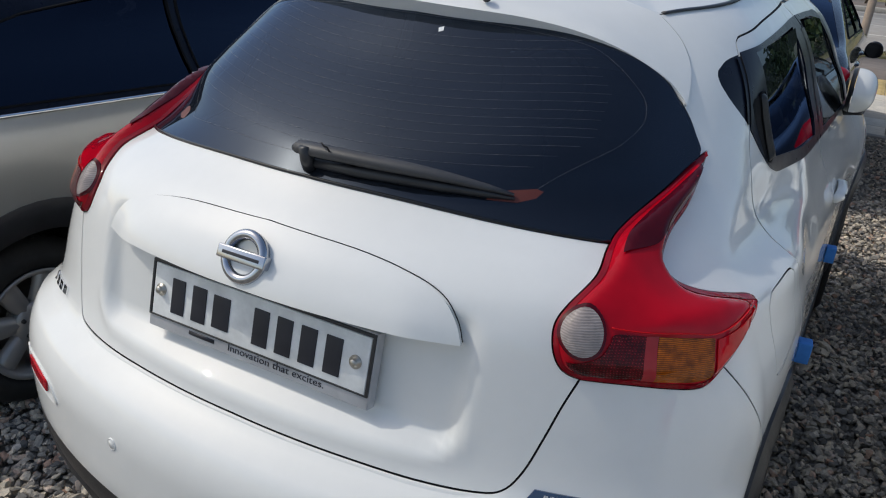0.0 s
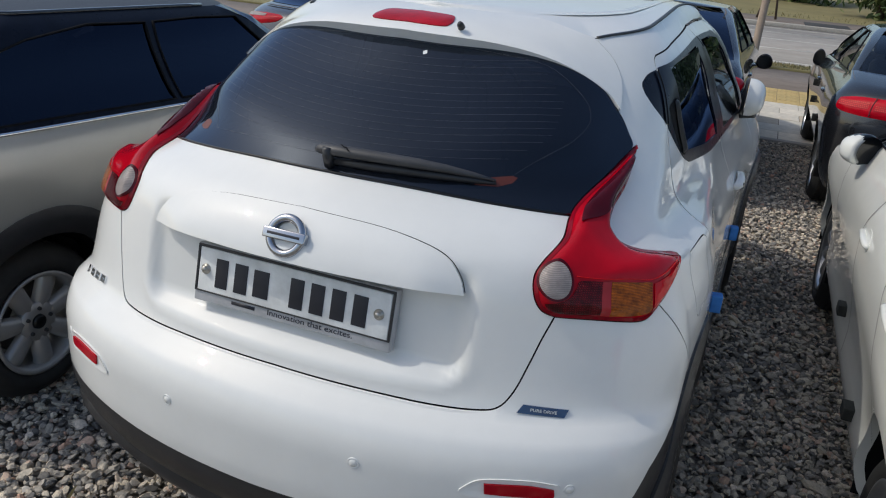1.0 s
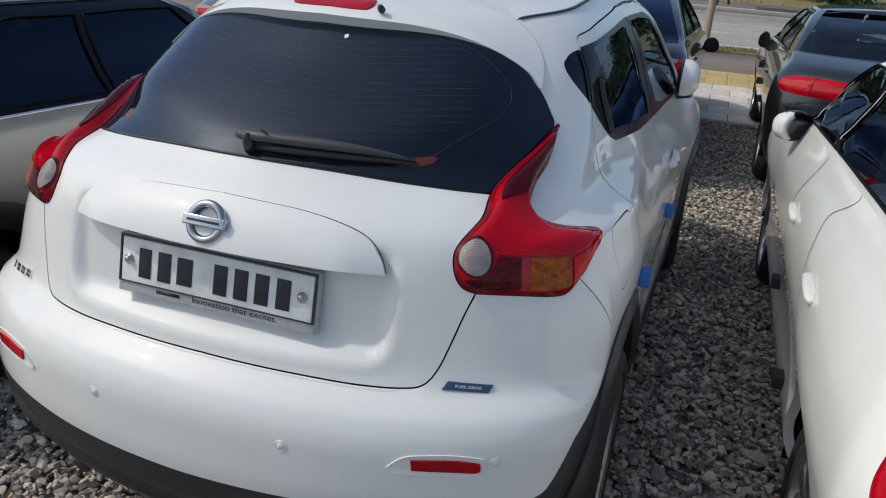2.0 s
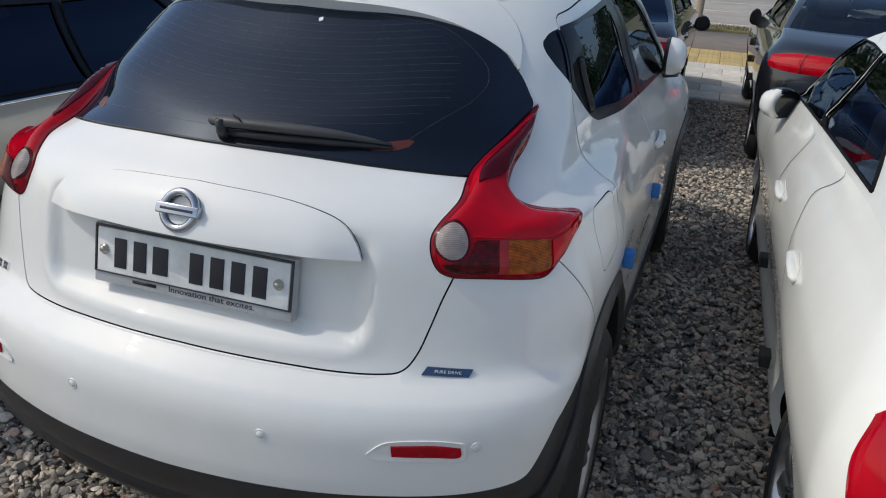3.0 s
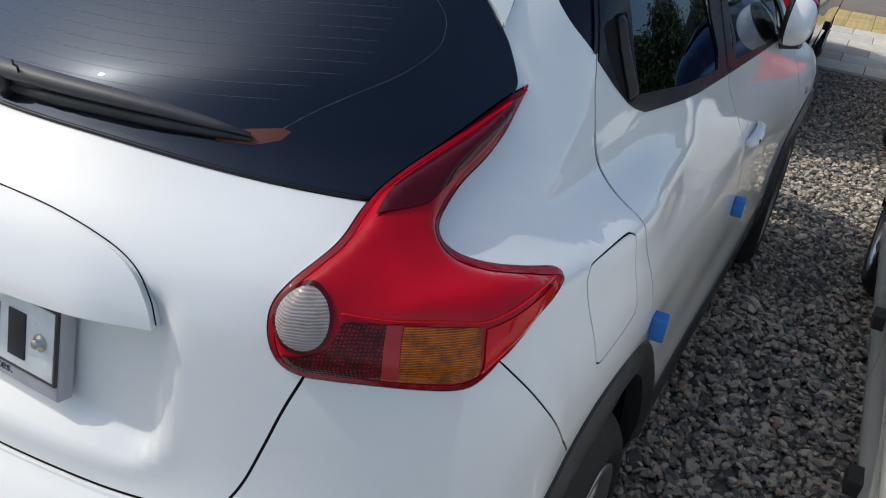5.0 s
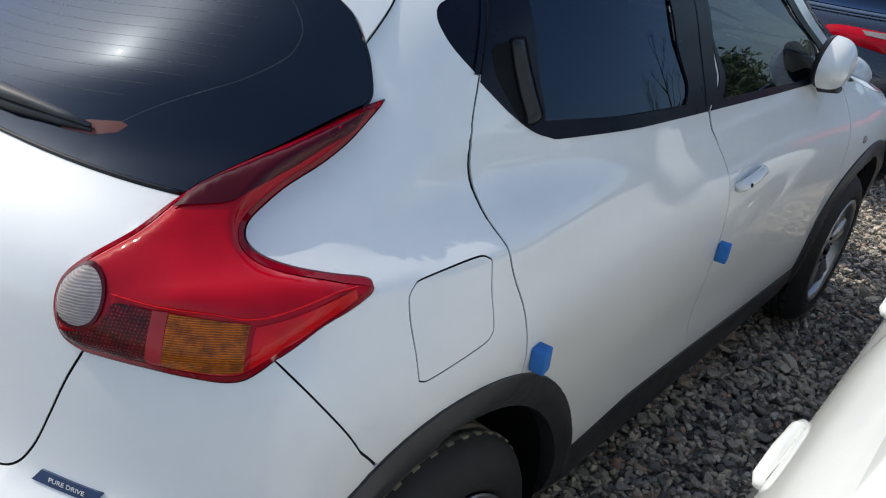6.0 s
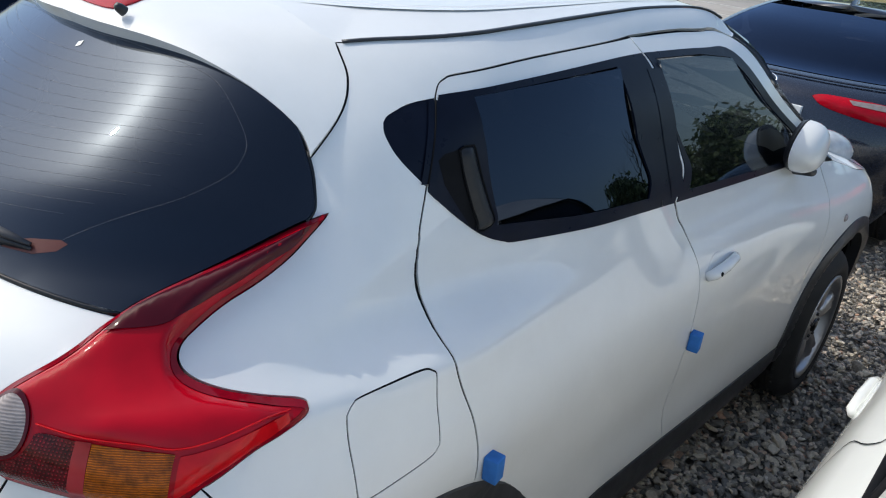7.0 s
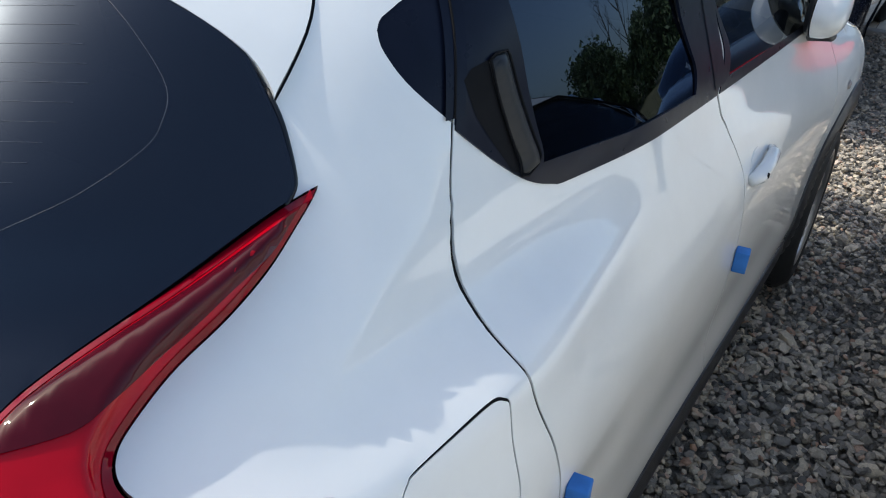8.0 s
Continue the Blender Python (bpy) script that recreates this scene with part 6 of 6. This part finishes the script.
tagged(part("grass", blades(-0.85, -0.12, -0.10, 0.20, 70, 0.0, 0.055, 9), GRASS), "a few dry straws among the stones", "grass", kind="stuff")
post = tagged(part("street_post", tube([(0.62, 15.9, -0.03), (0.62, 15.9, 0.25), (0.62, 15.9, 0.3), (0.64, 15.92, 3.0), (0.66, 15.95, 6.0)], [0.10, 0.10, 0.075, 0.065, 0.05], 16), concrete("beige_post", (0.36, 0.29, 0.23), 6.0)), "beige-brown painted steel street post", "post")


def tree(seed, tall, wide):
    """A bushy evergreen, leafy almost to the ground."""
    r = random.Random(seed)
    root = thing("tree", (0, 0, 0), "dark green bushy tree on the dry bank", "tree", "trees beyond the road")
    bm = tube([(0, 0, -0.3), (0.03, 0.02, tall * 0.15), (-0.05, 0.04, tall * 0.45), (0.02, 0, tall * 0.85)], [0.24, 0.17, 0.12, 0.03], 10)
    tips = []
    for i in range(26):
        a, h = i * 2.4 + r.uniform(-0.3, 0.3), tall * r.uniform(0.06, 0.82)
        l = wide * r.uniform(0.55, 1.0) * (1.1 - 0.85 * h / tall)
        tip = (math.cos(a) * l, math.sin(a) * l, h + l * r.uniform(0.1, 0.45))
        merge(bm, tube([(0, 0, h), (tip[0] * 0.5, tip[1] * 0.5, h + (tip[2] - h) * 0.4), tip], [0.07, 0.045, 0.012], 6))
        tips += [tip, (tip[0] * 0.6, tip[1] * 0.6, h + (tip[2] - h) * 0.5), (tip[0] * 0.25, tip[1] * 0.25, h)]
    part("trunk", bm, BARK, root)
    vs, fs = [], []
    for _ in range(6500):
        c = r.choice(tips)
        p = Vector((c[0] + r.gauss(0, wide * 0.17), c[1] + r.gauss(0, wide * 0.17), max(0.05, c[2] + r.gauss(0, wide * 0.13))))
        d1, d2 = Vector((r.gauss(0, 1), r.gauss(0, 1), r.gauss(0.4, 0.8))).normalized(), Vector((r.gauss(0, 1), r.gauss(0, 1), r.gauss(0, 1))).normalized()
        w = r.uniform(0.12, 0.30)
        k = len(vs)
        vs += [p - d1 * w, p + d2 * w * 0.5, p + d1 * w, p - d2 * w * 0.5]
        fs.append((k, k + 1, k + 2, k + 3))
    part("crown", shape(vs, fs), LEAF, root)
    return root


def bare_tree(seed, at, tall):
    """A leafless tree: trunk, limbs and fine twigs."""
    r = random.Random(seed)
    root = thing("bare_tree", at, "leafless grey-brown tree beside the bushes", "tree")
    base = Vector(at)
    bm = tube([base + Vector(q) for q in ((0, 0, -0.2), (0.05, 0, tall * 0.3), (-0.08, 0.05, tall * 0.65), (0.03, 0, tall))], [0.12, 0.09, 0.05, 0.012], 8)
    for i in range(12):
        h, a = tall * r.uniform(0.22, 0.9), i * 2.4 + r.uniform(-0.4, 0.4)
        l = tall * 0.34 * r.uniform(0.5, 1.0) * (1.15 - h / tall)
        mid = base + Vector((math.cos(a) * l * 0.5, math.sin(a) * l * 0.5, h + l * 0.55))
        end = base + Vector((math.cos(a) * l, math.sin(a) * l, h + l * 1.35))
        merge(bm, tube([base + Vector((0, 0, h)), mid, end], [0.040, 0.024, 0.008], 5))
        for _ in range(4):
            f = r.uniform(0.3, 1.0)
            q = mid.lerp(end, f)
            merge(bm, tube([q, q + Vector((r.gauss(0, 0.3), r.gauss(0, 0.3), r.uniform(0.3, 0.9))) * (tall / 9)], [0.018, 0.006], 4))
    part("trunk", bm, BARK, root)
    return root


bare_tree(21, (26.5, 46.5, 0.45), 10.5)
bare_tree(22, (30.5, 49.0, 0.55), 9.0)

stakes = thing("tree_stakes", (0.6, 33.7, 0.12), "three leaning wooden stakes on the far lawn", "stakes")
for x, y in ((0.39, 33.1), (0.84, 34.2), (0.10, 34.3)):
    part("stake", tube([(x, y, 0.08), (0.60, 33.85, 2.3)], [0.045, 0.035], 8), BARK, stakes)

kinds = [tree(11, 5.0, 2.4), tree(12, 6.2, 3.0)]
kinds[0].location, kinds[1].location = (5.2, 41.0, 0.25), (12.5, 44.0, 0.4)
for i, (x, y, k) in enumerate([(1.5, 47, 0), (20, 45, 1), (27, 42, 0), (33, 46, 1), (40, 43, 1), (47, 47, 0), (54, 42, 1), (-7, 44, 1), (-16, 46, 0), (62, 40, 1), (24, 52, 1), (37, 53, 1), (50, 54, 0), (30, 44, 1), (36, 42, 0), (43.5, 45, 1), (23.5, 43.5, 0)]):
    t = copy_thing(kinds[k], pose(x, y, 0.3 + max(0, y - 42) * 0.04, 0, 0, i * 67))

n = Nodes("wooded_hill")
n.link(n.ramp(n.noise(0.12, 8.0, 0.75), [(0.3, (0.018, 0.030, 0.012)), (0.7, (0.070, 0.080, 0.035))]), n.bsdf.inputs["Base Color"])
n.set(Roughness=0.95)
n.bump(n.noise(0.5, 8.0, 0.8), 1.0, 1.5)
ridge, faces = [], []
for i in range(121):
    x = -240 + 4.5 * i
    h = 6.5 + 2.2 * noise.noise((x * 0.013, 0.3, 0.0)) + 2.2 * noise.noise((x * 0.09, 1.3, 0.0)) + 1.2 * noise.noise((x * 0.33, 2.3, 0.0))
    ridge += [(x, 112, -0.03), (x, 114, h * 0.55), (x, 118, h * 0.9), (x, 126, h)]
faces = [(4 * i + j, 4 * i + 4 + j, 4 * i + 5 + j, 4 * i + 1 + j) for i in range(120) for j in range(3)]
tagged(part("backdrop", shape(ridge, faces), n.mat), "low wooded hill far beyond the road", "hill", kind="structure")
